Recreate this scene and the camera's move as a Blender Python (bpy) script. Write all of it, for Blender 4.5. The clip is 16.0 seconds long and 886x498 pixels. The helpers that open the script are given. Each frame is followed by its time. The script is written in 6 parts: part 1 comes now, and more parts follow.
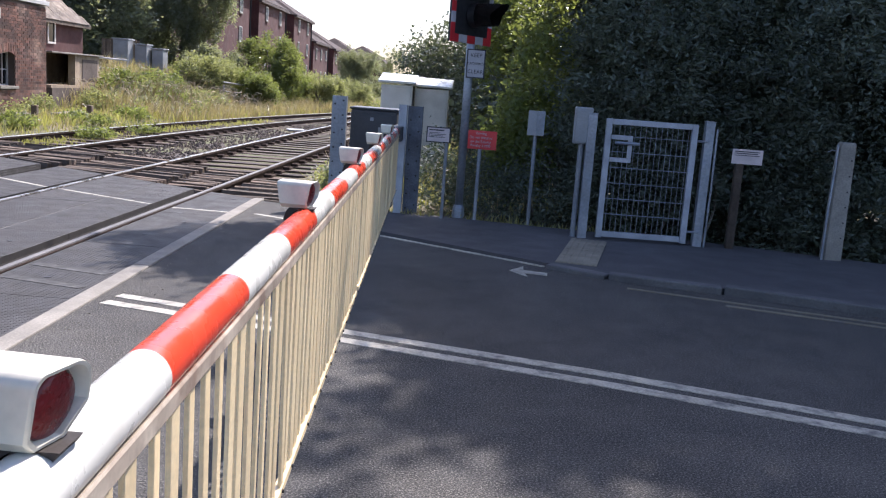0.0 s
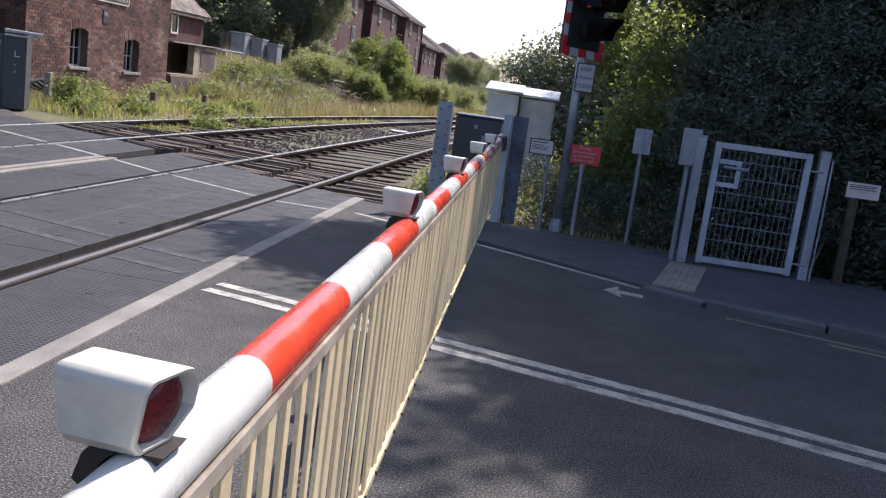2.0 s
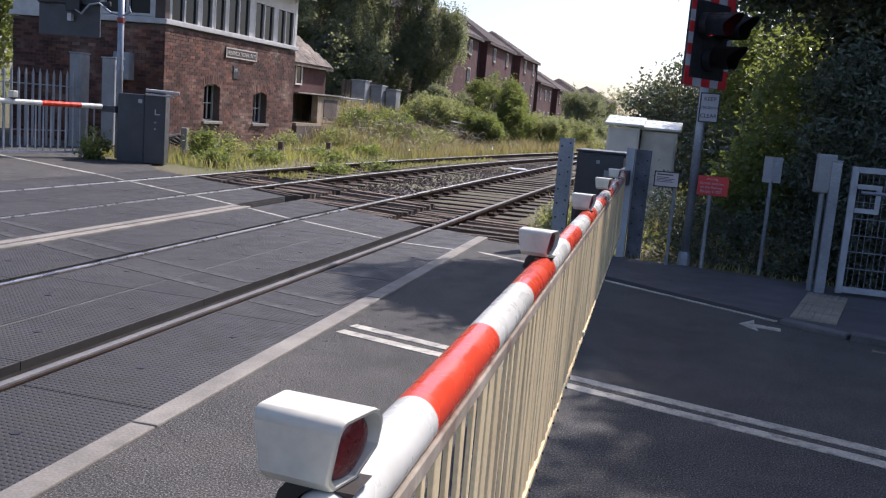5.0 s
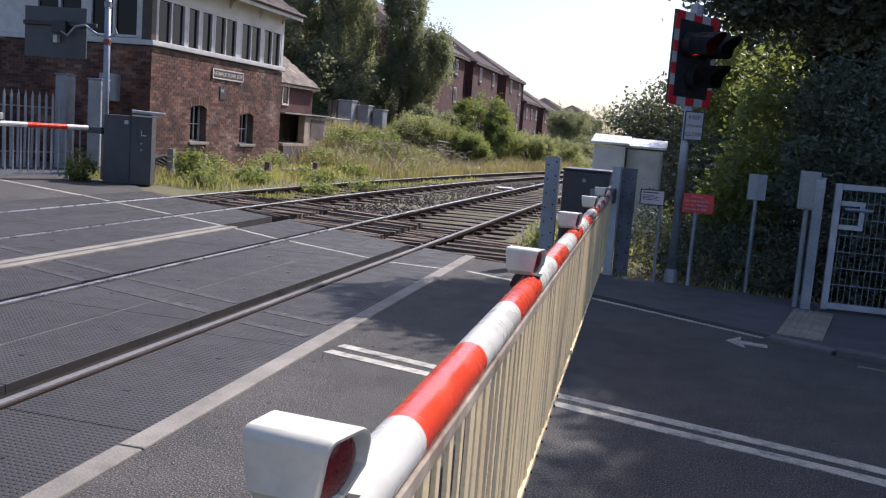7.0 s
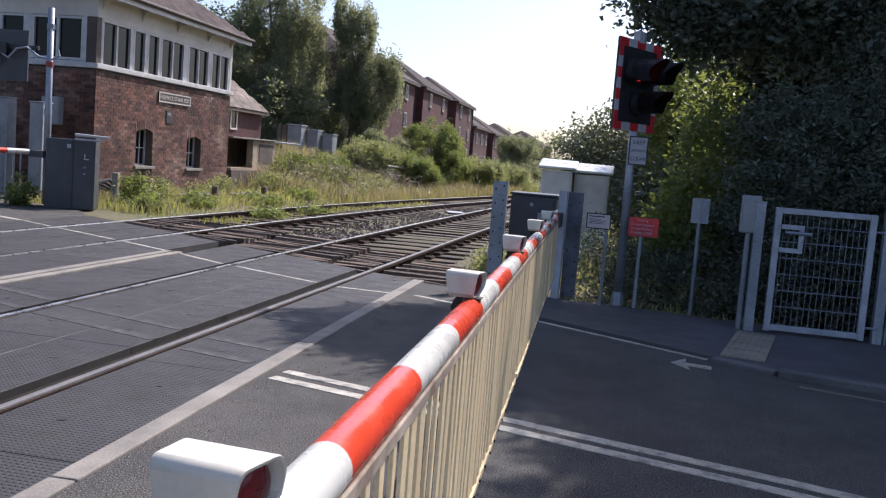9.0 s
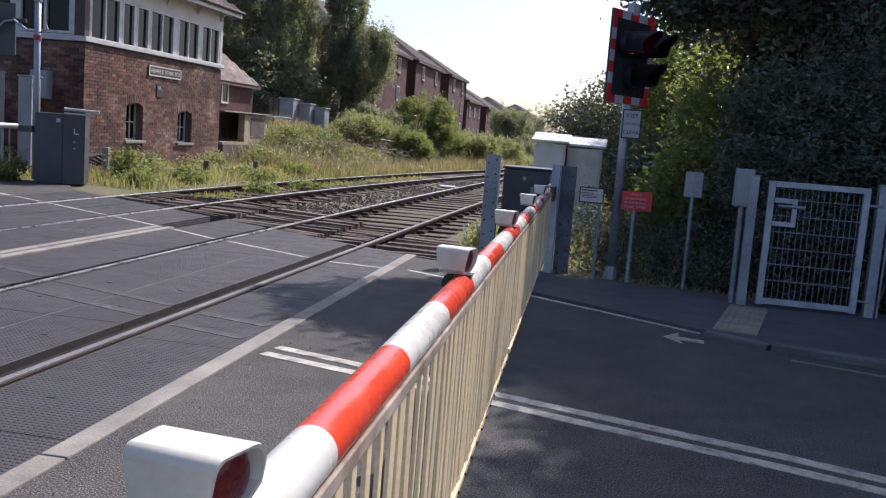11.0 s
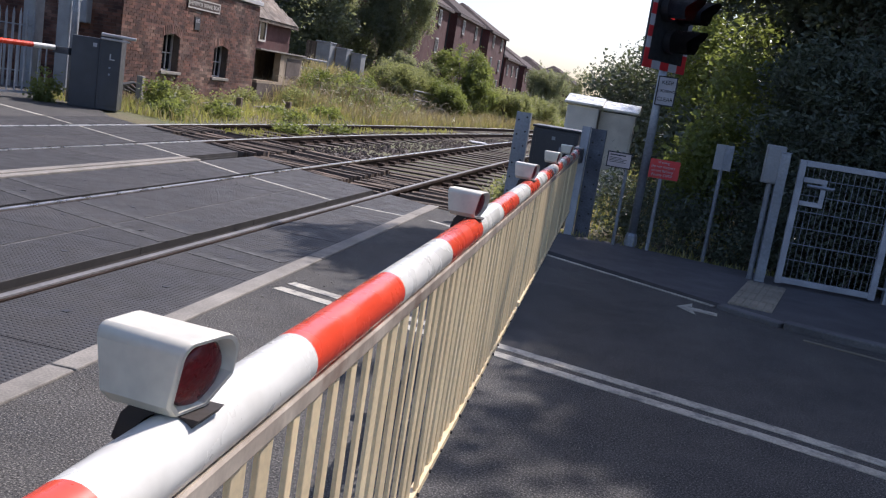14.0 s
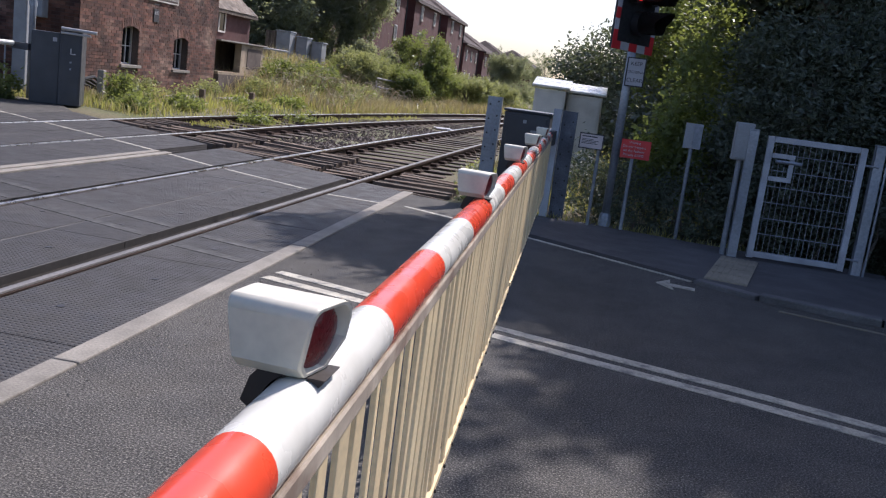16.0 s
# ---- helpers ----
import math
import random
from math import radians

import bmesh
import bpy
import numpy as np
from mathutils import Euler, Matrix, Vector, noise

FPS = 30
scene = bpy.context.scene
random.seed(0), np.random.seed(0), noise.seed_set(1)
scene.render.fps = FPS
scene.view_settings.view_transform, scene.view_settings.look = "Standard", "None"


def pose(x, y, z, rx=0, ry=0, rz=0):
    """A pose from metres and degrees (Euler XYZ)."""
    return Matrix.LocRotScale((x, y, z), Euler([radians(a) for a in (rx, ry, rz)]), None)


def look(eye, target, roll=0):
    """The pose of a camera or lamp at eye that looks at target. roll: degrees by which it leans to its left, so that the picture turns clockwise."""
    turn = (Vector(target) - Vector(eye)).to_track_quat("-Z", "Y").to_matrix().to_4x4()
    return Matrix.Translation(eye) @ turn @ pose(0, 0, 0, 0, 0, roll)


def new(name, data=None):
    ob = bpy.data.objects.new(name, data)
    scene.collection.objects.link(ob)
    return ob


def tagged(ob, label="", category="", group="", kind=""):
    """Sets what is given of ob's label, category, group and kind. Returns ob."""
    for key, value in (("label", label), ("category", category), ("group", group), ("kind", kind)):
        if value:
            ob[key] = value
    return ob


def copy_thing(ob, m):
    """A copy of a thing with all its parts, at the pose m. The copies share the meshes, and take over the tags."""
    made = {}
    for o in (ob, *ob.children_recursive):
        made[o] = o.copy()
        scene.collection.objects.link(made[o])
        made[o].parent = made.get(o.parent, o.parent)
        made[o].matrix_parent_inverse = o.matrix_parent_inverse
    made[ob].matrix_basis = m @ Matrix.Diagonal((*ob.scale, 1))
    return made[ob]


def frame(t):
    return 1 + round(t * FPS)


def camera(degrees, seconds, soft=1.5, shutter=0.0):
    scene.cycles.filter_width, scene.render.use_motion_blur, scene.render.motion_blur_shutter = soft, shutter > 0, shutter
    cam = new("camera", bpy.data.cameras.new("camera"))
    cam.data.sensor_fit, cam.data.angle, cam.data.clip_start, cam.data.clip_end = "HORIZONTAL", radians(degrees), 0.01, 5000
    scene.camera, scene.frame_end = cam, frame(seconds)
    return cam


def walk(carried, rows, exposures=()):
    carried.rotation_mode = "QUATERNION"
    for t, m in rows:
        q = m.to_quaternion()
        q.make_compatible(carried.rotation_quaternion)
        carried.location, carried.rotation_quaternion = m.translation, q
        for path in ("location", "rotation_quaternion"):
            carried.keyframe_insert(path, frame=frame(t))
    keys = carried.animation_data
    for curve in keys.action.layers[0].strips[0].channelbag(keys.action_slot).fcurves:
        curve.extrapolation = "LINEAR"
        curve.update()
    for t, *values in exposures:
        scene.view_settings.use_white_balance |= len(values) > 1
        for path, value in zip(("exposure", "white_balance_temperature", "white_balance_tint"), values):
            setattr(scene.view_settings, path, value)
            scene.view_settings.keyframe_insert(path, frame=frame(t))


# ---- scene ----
cam = camera(52.0, 16.0, soft=1.2)
PATH = [
    (0, (0.13, 0.171, 1.389), (0.1, 2.141, 1.044), 4.2),
    (0.5, (0.114, 0.18, 1.394), (-0.034, 2.148, 1.066), 4.9),
    (1, (0.119, 0.193, 1.398), (-0.078, 2.148, 1.025), 5.4),
    (1.5, (0.114, 0.205, 1.402), (-0.041, 2.159, 1.005), 6.2),
    (2, (0.107, 0.188, 1.409), (-0.127, 2.143, 1.058), 7.6),
    (2.5, (0.097, 0.191, 1.408), (-0.216, 2.14, 1.083), 7.8),
    (3, (0.079, 0.182, 1.409), (-0.302, 2.118, 1.085), 8.4),
    (5.5, (0.064, 0.135, 1.418), (-0.444, 2.047, 1.123), 4.3),
    (6, (0.062, 0.133, 1.416), (-0.417, 2.051, 1.111), 4.6),
    (6.5, (0.061, 0.133, 1.414), (-0.41, 2.056, 1.132), 4.7),
    (7, (0.068, 0.133, 1.419), (-0.412, 2.058, 1.165), 4.4),
    (7.5, (0.064, 0.151, 1.413), (-0.401, 2.081, 1.17), 4.6),
    (8, (0.095, 0.131, 1.425), (-0.353, 2.07, 1.228), 3.5),
    (8.5, (0.098, 0.141, 1.421), (-0.305, 2.092, 1.245), 4.3),
    (9, (0.095, 0.161, 1.414), (-0.286, 2.115, 1.222), 4.5),
    (11.5, (0.097, 0.202, 1.417), (-0.259, 2.155, 1.167), 4.4),
    (12, (0.109, 0.214, 1.415), (-0.241, 2.167, 1.168), 4.4),
    (12.5, (0.115, 0.241, 1.405), (-0.226, 2.196, 1.151), 5.2),
    (13, (0.128, 0.247, 1.394), (-0.101, 2.215, 1.121), 7.1),
    (13.5, (0.138, 0.231, 1.382), (-0.237, 2.163, 1.03), 7.7),
    (14, (0.145, 0.194, 1.38), (-0.255, 2.122, 1.032), 8.9),
    (14.5, (0.083, 0.137, 1.381), (-0.507, 2.022, 1.066), 10.1),
    (15, (0.031, 0.067, 1.405), (-0.486, 1.966, 1.048), 9.9),
    (15.5, (0.026, 0.031, 1.387), (-0.4, 1.956, 1.053), 8.1),
    (16, (0.029, 0.09, 1.355), (-0.29, 2.031, 0.99), 7.5),
]
walk(cam, [(t, look(eye, target, roll)) for t, eye, target, roll in PATH], exposures=[(0.0, 0.95, 5850, 20), (1.0, 0.67, 5850, 20), (3.2, 0.56, 5850, 20), (5.5, 0.4, 5850, 20), (9.0, 0.44, 5850, 20), (13.5, 0.35, 5850, 20), (16.0, 0.36, 5850, 20)])

# ---- light ----
world = bpy.data.worlds.new("sky")
scene.world = world
world.use_nodes = True
SUN_TO = Vector((0.36, 0.80, 1.0)).normalized()
wn = world.node_tree
sky = wn.nodes.new("ShaderNodeTexSky")
sky.sky_type = "NISHITA"
sky.sun_disc = False
sky.sun_elevation = math.asin(SUN_TO.z)
sky.sun_rotation = math.atan2(SUN_TO.x, SUN_TO.y)
sky.air_density, sky.dust_density = 1.0, 2.0
wn.nodes["Background"].inputs[1].default_value = 0.13
wn.links.new(sky.outputs[0], wn.nodes["Background"].inputs[0])
sun = new("sun", bpy.data.lights.new("sun", "SUN"))
sun.data.energy, sun.data.angle, sun.data.color = 5.0, radians(0.53), (1.0, 0.92, 0.79)
sun.matrix_world = look(SUN_TO * 50, (0, 0, 0))


# ---- materials ----
def mat(name, base, rough=0.7, metal=0.0, var=0.25, scale=8.0, fine=0.15, fscale=90.0, bump=0.2, bscale=60.0, bdist=0.004,
        coat=0.0, tint=None, stain=None, stain_amt=0.0, stain_scale=3.0, rnd=0.0, island=0.0, space="Object", spec=0.5):
    m = bpy.data.materials.new(name)
    m.use_nodes = True
    nt = m.node_tree
    b = nt.nodes["Principled BSDF"]
    b.inputs["Roughness"].default_value, b.inputs["Metallic"].default_value = rough, metal
    b.inputs["Coat Weight"].default_value = coat
    b.inputs["Specular IOR Level"].default_value = spec
    tc = nt.nodes.new("ShaderNodeTexCoord")
    src = tc.outputs[space] if space != "Position" else nt.nodes.new("ShaderNodeNewGeometry").outputs["Position"]

    def noise_tex(s, detail=5.0):
        n = nt.nodes.new("ShaderNodeTexNoise")
        n.inputs["Scale"].default_value, n.inputs["Detail"].default_value = s, detail
        nt.links.new(src, n.inputs["Vector"])
        return n.outputs["Fac"]

    def mapr(v, a, c, lo=0.3, hi=0.7):
        r = nt.nodes.new("ShaderNodeMapRange")
        r.inputs["From Min"].default_value, r.inputs["From Max"].default_value = lo, hi
        r.inputs["To Min"].default_value, r.inputs["To Max"].default_value = a, c
        nt.links.new(v, r.inputs["Value"])
        return r.outputs["Result"]

    def mul(a, c):
        x = nt.nodes.new("ShaderNodeMath")
        x.operation = "MULTIPLY"
        nt.links.new(a, x.inputs[0])
        nt.links.new(c, x.inputs[1])
        return x.outputs[0]

    col = nt.nodes.new("ShaderNodeMix")
    col.data_type = "RGBA"
    t = tint or [c * 0.75 for c in base]
    col.inputs[6].default_value, col.inputs[7].default_value = (*base, 1), (*t, 1)
    nt.links.new(mapr(noise_tex(scale), 0, 1), col.inputs[0])
    last = col.outputs[2]
    if stain:
        sm = nt.nodes.new("ShaderNodeMix")
        sm.data_type = "RGBA"
        sm.inputs[7].default_value = (*stain, 1)
        nt.links.new(mapr(noise_tex(stain_scale, 8), 0, stain_amt, 0.5, 0.68), sm.inputs[0])
        nt.links.new(last, sm.inputs[6])
        last = sm.outputs[2]
    hsv = nt.nodes.new("ShaderNodeHueSaturation")
    nt.links.new(last, hsv.inputs["Color"])
    val = mul(mapr(noise_tex(scale * 0.37), 1 - var, 1 + var), mapr(noise_tex(fscale), 1 - fine, 1 + fine))
    if rnd:
        oi = nt.nodes.new("ShaderNodeObjectInfo")
        val = mul(val, mapr(oi.outputs["Random"], 1 - rnd, 1 + rnd, 0, 1))
    if island:
        gi = nt.nodes.new("ShaderNodeNewGeometry")
        val = mul(val, mapr(gi.outputs["Random Per Island"], 1 - island, 1 + island, 0, 1))
    nt.links.new(val, hsv.inputs["Value"])
    nt.links.new(hsv.outputs[0], b.inputs["Base Color"])
    nt.links.new(mapr(noise_tex(scale * 2.3), max(0.02, rough - 0.12), min(1, rough + 0.12)), b.inputs["Roughness"])
    if bump:
        bp = nt.nodes.new("ShaderNodeBump")
        bp.inputs["Strength"].default_value, bp.inputs["Distance"].default_value = bump, bdist
        nt.links.new(noise_tex(bscale, 6), bp.inputs["Height"])
        nt.links.new(bp.outputs[0], b.inputs["Normal"])
    return m


def leaf_mat(name, base, tint, back=0.45):
    m = mat(name, base, rough=0.45, var=0.35, scale=1.6, fine=0.15, fscale=6, bump=0, tint=tint, island=0.5, space="Position", spec=0.45)
    nt = m.node_tree
    b = nt.nodes["Principled BSDF"]
    tr = nt.nodes.new("ShaderNodeBsdfTranslucent")
    tr.inputs[0].default_value = (base[0] * 2.3, base[1] * 2.3, base[2] * 1.2, 1)
    mx = nt.nodes.new("ShaderNodeMixShader")
    mx.inputs[0].default_value = back
    nt.links.new(b.outputs[0], mx.inputs[1])
    nt.links.new(tr.outputs[0], mx.inputs[2])
    nt.links.new(mx.outputs[0], nt.nodes["Material Output"].inputs[0])
    return m


ASPHALT = mat("asphalt", (0.066, 0.062, 0.057), 0.85, var=0.14, scale=2.3, fine=0.6, fscale=95, bump=0.9, bscale=95, bdist=0.008, tint=(0.043, 0.042, 0.042),
              stain=(0.3, 0.28, 0.24), stain_amt=0.62, stain_scale=140, space="Position", spec=0.2)
PAVING = mat("footpath_asphalt", (0.085, 0.08, 0.082), 0.85, var=0.2, scale=1.7, fine=0.35, fscale=140, bump=0.5, bscale=120, bdist=0.005, space="Position")
LINE = mat("road_paint", (0.46, 0.425, 0.345), 0.65, var=0.2, scale=6, fine=0.25, fscale=90, bump=0.4, bscale=120, stain=(0.12, 0.118, 0.115), stain_amt=0.85, stain_scale=12, space="Position")
YELLOW = mat("yellow_line_paint", (0.21, 0.18, 0.12), 0.7, var=0.2, scale=6, fine=0.25, fscale=90, stain=(0.1, 0.1, 0.1), stain_amt=0.9, stain_scale=7, space="Position")
CONCRETE = mat("concrete", (0.255, 0.232, 0.196), 0.85, var=0.2, scale=4, fine=0.2, fscale=80, bump=0.4, bscale=70, tint=(0.2, 0.182, 0.155), stain=(0.14, 0.128, 0.11), stain_amt=0.5, stain_scale=5, space="Position", rnd=0.1)
TACTILE = mat("tactile_buff", (0.27, 0.235, 0.175), 0.85, var=0.2, scale=5, fine=0.2, bump=0.3, space="Position", rnd=0.12)
KERB = mat("kerb_stone", (0.12, 0.115, 0.112), 0.85, var=0.2, scale=5, fine=0.25, bump=0.4, space="Position", rnd=0.15)
DULLSTEEL = mat("worn_rail_head", (0.2, 0.19, 0.182), 0.6, metal=0.3, var=0.2, scale=3, fine=0.15, fscale=40, bump=0.1, space="Position")
STEEL = mat("rail_head_steel", (0.72, 0.7, 0.68), 0.3, metal=0.9, var=0.12, scale=2, fine=0.1, fscale=30, bump=0.05, space="Position")
RUST = mat("rail_rust", (0.042, 0.029, 0.023), 0.95, spec=0.08, var=0.3, scale=3, fine=0.3, fscale=60, bump=0.4, tint=(0.05, 0.036, 0.03), space="Position")
TIMBER = mat("weathered_timber", (0.135, 0.1, 0.072), 0.9, var=0.3, scale=6, fine=0.3, fscale=50, bump=0.6, bscale=40, tint=(0.085, 0.058, 0.04), rnd=0.6, space="Position")
SLEEPER = mat("sleeper_wood", (0.075, 0.052, 0.038), 0.9, var=0.3, scale=4, fine=0.3, bump=0.5, rnd=0.25, space="Position")
BALLAST = mat("ballast", (0.065, 0.047, 0.036), 0.9, var=0.3, scale=1.5, fine=0.5, fscale=30, bump=1.0, bscale=28, bdist=0.04, tint=(0.075, 0.06, 0.05), space="Position")
STONE = mat("ballast_stones", (0.1, 0.075, 0.06), 0.9, var=0.2, scale=2, fine=0.2, bump=0.3, island=0.5, space="Position")
SOIL = mat("soil_grass", (0.1, 0.086, 0.048), 0.95, var=0.35, scale=0.5, fine=0.4, fscale=25, bump=0.8, bscale=18, bdist=0.05, tint=(0.09, 0.1, 0.035), stain=(0.15, 0.115, 0.068), stain_amt=0.8, stain_scale=0.35, space="Position")
WHITE = mat("white_gloss_paint", (0.78, 0.765, 0.69), 0.28, var=0.05, scale=5, fine=0.03, fscale=60, bump=0.03, coat=0.3, stain=(0.5, 0.47, 0.4), stain_amt=0.3, stain_scale=9, space="Position")
RED = mat("red_gloss_paint", (0.74, 0.075, 0.028), 0.28, var=0.08, scale=5, fine=0.04, fscale=60, bump=0.03, coat=0.3, tint=(0.68, 0.062, 0.026), space="Position")
LAMPWHITE = mat("lamp_white_plastic", (0.75, 0.7, 0.57), 0.4, var=0.06, scale=8, fine=0.04, bump=0.04, stain=(0.4, 0.36, 0.3), stain_amt=0.35, stain_scale=14, space="Position")
CREAM = mat("cream_skirt_paint", (0.86, 0.69, 0.41), 0.42, var=0.1, scale=4, fine=0.08, bump=0.06, tint=(0.8, 0.62, 0.36), rnd=0.08, space="Position")
TRIM = mat("boom_trim_strip", (0.5, 0.43, 0.34), 0.5, metal=0.0, var=0.2, scale=9, fine=0.1, bump=0.1, tint=(0.28, 0.22, 0.17), stain=(0.16, 0.09, 0.06), stain_amt=0.7, stain_scale=14, space="Position")
GALV = mat("galvanised_steel", (0.27, 0.29, 0.325), 0.5, metal=0.55, var=0.2, scale=7, fine=0.15, fscale=40, bump=0.1, tint=(0.25, 0.27, 0.3), space="Position", rnd=0.08)
DARKBOX = mat("dark_grey_cabinet_paint", (0.055, 0.058, 0.066), 0.45, var=0.2, scale=3, fine=0.1, bump=0.05, space="Position")
SADDLE = mat("saddle_rubber", (0.03, 0.022, 0.018), 0.7, var=0.3, scale=20, fine=0.2, bump=0.3)
BLACK = mat("black_plastic", (0.02, 0.02, 0.022), 0.5, var=0.2, scale=8, fine=0.1, bump=0.1)
GREYPAINT = mat("grey_paint", (0.31, 0.32, 0.33), 0.5, var=0.12, scale=4, fine=0.08, bump=0.05, space="Position")
BRICK = mat("brick_red", (0.215, 0.096, 0.06), 0.88, var=0.3, scale=3, fine=0.25, fscale=70, bump=0.4, bscale=60, tint=(0.1, 0.05, 0.042), stain=(0.34, 0.24, 0.18), stain_amt=0.6, stain_scale=1.1, island=0.5, rnd=0.5, space="Position")
MORTAR = mat("mortar", (0.12, 0.092, 0.075), 0.95, var=0.3, scale=3, fine=0.3, bump=0.5, space="Position")
HBRICK = mat("house_brick", (0.085, 0.031, 0.028), 0.9, var=0.15, scale=0.8, fine=0.2, fscale=9, bump=0.2, bscale=14, space="Position")
CREAMWOOD = mat("cream_painted_boards", (0.53, 0.49, 0.44), 0.6, var=0.1, scale=3, fine=0.1, bump=0.1, tint=(0.54, 0.5, 0.45), stain=(0.35, 0.3, 0.25), stain_amt=0.3, stain_scale=3, space="Position")
FRAMEWHITE = mat("window_frame_white", (0.52, 0.505, 0.49), 0.4, var=0.05, scale=5, fine=0.04, bump=0.03, space="Position")
# brown timber paint; also colours the block that stands for the dim room
BROWN = mat("brown_timber_and_dim_room", (0.07, 0.045, 0.035), 0.6, var=0.2, scale=5, fine=0.1, bump=0.1, space="Position")
SLATE = mat("slate", (0.085, 0.066, 0.06), 0.9, spec=0.15, var=0.25, scale=2, fine=0.2, fscale=30, bump=0.3, rnd=0.25, island=0.25, space="Position")
OLDTILE = mat("old_clay_tile", (0.14, 0.105, 0.078), 0.85, var=0.3, scale=2, fine=0.2, fscale=30, bump=0.3, rnd=0.25, island=0.3, stain=(0.28, 0.24, 0.18), stain_amt=0.5, stain_scale=6, space="Position")
BARK = mat("bark", (0.16, 0.135, 0.11), 0.9, var=0.3, scale=4, fine=0.3, bump=0.7, bscale=20, bdist=0.02, space="Position")
LEAF_DARK = leaf_mat("hedge_leaf", (0.1, 0.118, 0.088), (0.075, 0.09, 0.07), 0.2)
LEAF_BRIGHT = leaf_mat("bush_leaf", (0.125, 0.145, 0.06), (0.085, 0.105, 0.045), 0.5)
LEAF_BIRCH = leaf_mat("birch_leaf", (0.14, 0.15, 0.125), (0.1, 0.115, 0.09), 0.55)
LEAF_BRAMBLE = leaf_mat("bramble_leaf", (0.19, 0.2, 0.12), (0.135, 0.15, 0.085), 0.45)
GRASS = leaf_mat("grass_blade", (0.21, 0.21, 0.09), (0.29, 0.25, 0.14), 0.4)
DRYGRASS = leaf_mat("dry_grass", (0.33, 0.28, 0.19), (0.27, 0.21, 0.14), 0.2)
SIGNRED = mat("sign_red", (0.6, 0.03, 0.035), 0.45, var=0.06, scale=5, fine=0.04, bump=0.02, space="Position")
SIGNWHITE = mat("sign_white", (0.46, 0.45, 0.47), 0.5, var=0.06, scale=5, fine=0.05, bump=0.02, space="Position")
INK = mat("sign_ink", (0.03, 0.03, 0.035), 0.6, var=0.1, bump=0)
PINKNOTE = mat("sign_pink_notice", (0.62, 0.52, 0.5), 0.5, var=0.06, scale=5, fine=0.05, bump=0.02, space="Position")


def rubber():
    m = mat("rubber_panel", (0.037, 0.0335, 0.0315), 0.68, var=0.2, scale=2.2, fine=0.2, fscale=60, bump=0, tint=(0.029, 0.0265, 0.025), stain=(0.06, 0.054, 0.048), stain_amt=0.4, stain_scale=1.5, rnd=0.12, space="Position")
    nt = m.node_tree
    b = nt.nodes["Principled BSDF"]
    geo = nt.nodes.new("ShaderNodeNewGeometry")
    vo = nt.nodes.new("ShaderNodeTexVoronoi")
    vo.inputs["Scale"].default_value, vo.inputs["Randomness"].default_value = 32.0, 0.0
    nt.links.new(geo.outputs["Position"], vo.inputs["Vector"])
    bp = nt.nodes.new("ShaderNodeBump")
    bp.inputs["Strength"].default_value, bp.inputs["Distance"].default_value = 0.9, 0.008
    bp.invert = True
    mr = nt.nodes.new("ShaderNodeMapRange")
    mr.inputs["From Min"].default_value, mr.inputs["From Max"].default_value = 0.25, 0.4
    nt.links.new(vo.outputs["Distance"], mr.inputs["Value"])
    nt.links.new(mr.outputs["Result"], bp.inputs["Height"])
    nt.links.new(bp.outputs[0], b.inputs["Normal"])
    return m


RUBBER = rubber()


def glass(name, tint=(0.008, 0.009, 0.011), rough=0.06):
    m = bpy.data.materials.new(name)
    m.use_nodes = True
    b = m.node_tree.nodes["Principled BSDF"]
    b.inputs["Base Color"].default_value = (*tint, 1)
    b.inputs["Roughness"].default_value = rough
    b.inputs["Specular IOR Level"].default_value = 0.16
    return m


PANE = glass("window_glass_dark")
LENS = mat("red_lens", (0.2, 0.012, 0.014), 0.35, var=0.2, scale=30, fine=0.2, fscale=200, bump=0.5, bscale=160, coat=0.15)
GLOW = bpy.data.materials.new("lit_red_lamp")
GLOW.use_nodes = True
GLOW.node_tree.nodes["Principled BSDF"].inputs["Base Color"].default_value = (0.6, 0.01, 0.01, 1)
GLOW.node_tree.nodes["Principled BSDF"].inputs["Emission Color"].default_value = (1, 0.03, 0.02, 1)
GLOW.node_tree.nodes["Principled BSDF"].inputs["Emission Strength"].default_value = 1.5


# ---- mesh helpers ----
def finish(name, bm, material, bevel=0.0, smooth=False):
    if bevel:
        bmesh.ops.bevel(bm, geom=list(bm.edges), offset=bevel, segments=2, profile=0.5, affect="EDGES", clamp_overlap=True)
    bmesh.ops.recalc_face_normals(bm, faces=bm.faces)
    me = bpy.data.meshes.new(name)
    bm.to_mesh(me)
    bm.free()
    for mm in material if isinstance(material, (list, tuple)) else [material]:
        me.materials.append(mm)
    if smooth:
        for p in me.polygons:
            p.use_smooth = True
    return me


def part(name, bm, material, parent=None, label="", bevel=0.0, smooth=False, m=None):
    ob = new(name, finish(name, bm, material, bevel, smooth))
    if m is not None:
        ob.matrix_basis = m
    if parent:
        ob.parent = parent
    if label:
        ob["label"] = label
    return ob


def share(name, me, parent, m):
    ob = new(name, me)
    ob.matrix_basis = m
    if parent:
        ob.parent = parent
    return ob


def thing(name, at=(0, 0, 0), rz=0.0, label="", category="", group="", kind=""):
    e = new(name)
    e.empty_display_size = 0.1
    e.matrix_basis = pose(*at, 0, 0, rz)
    return tagged(e, label, category, group, kind)


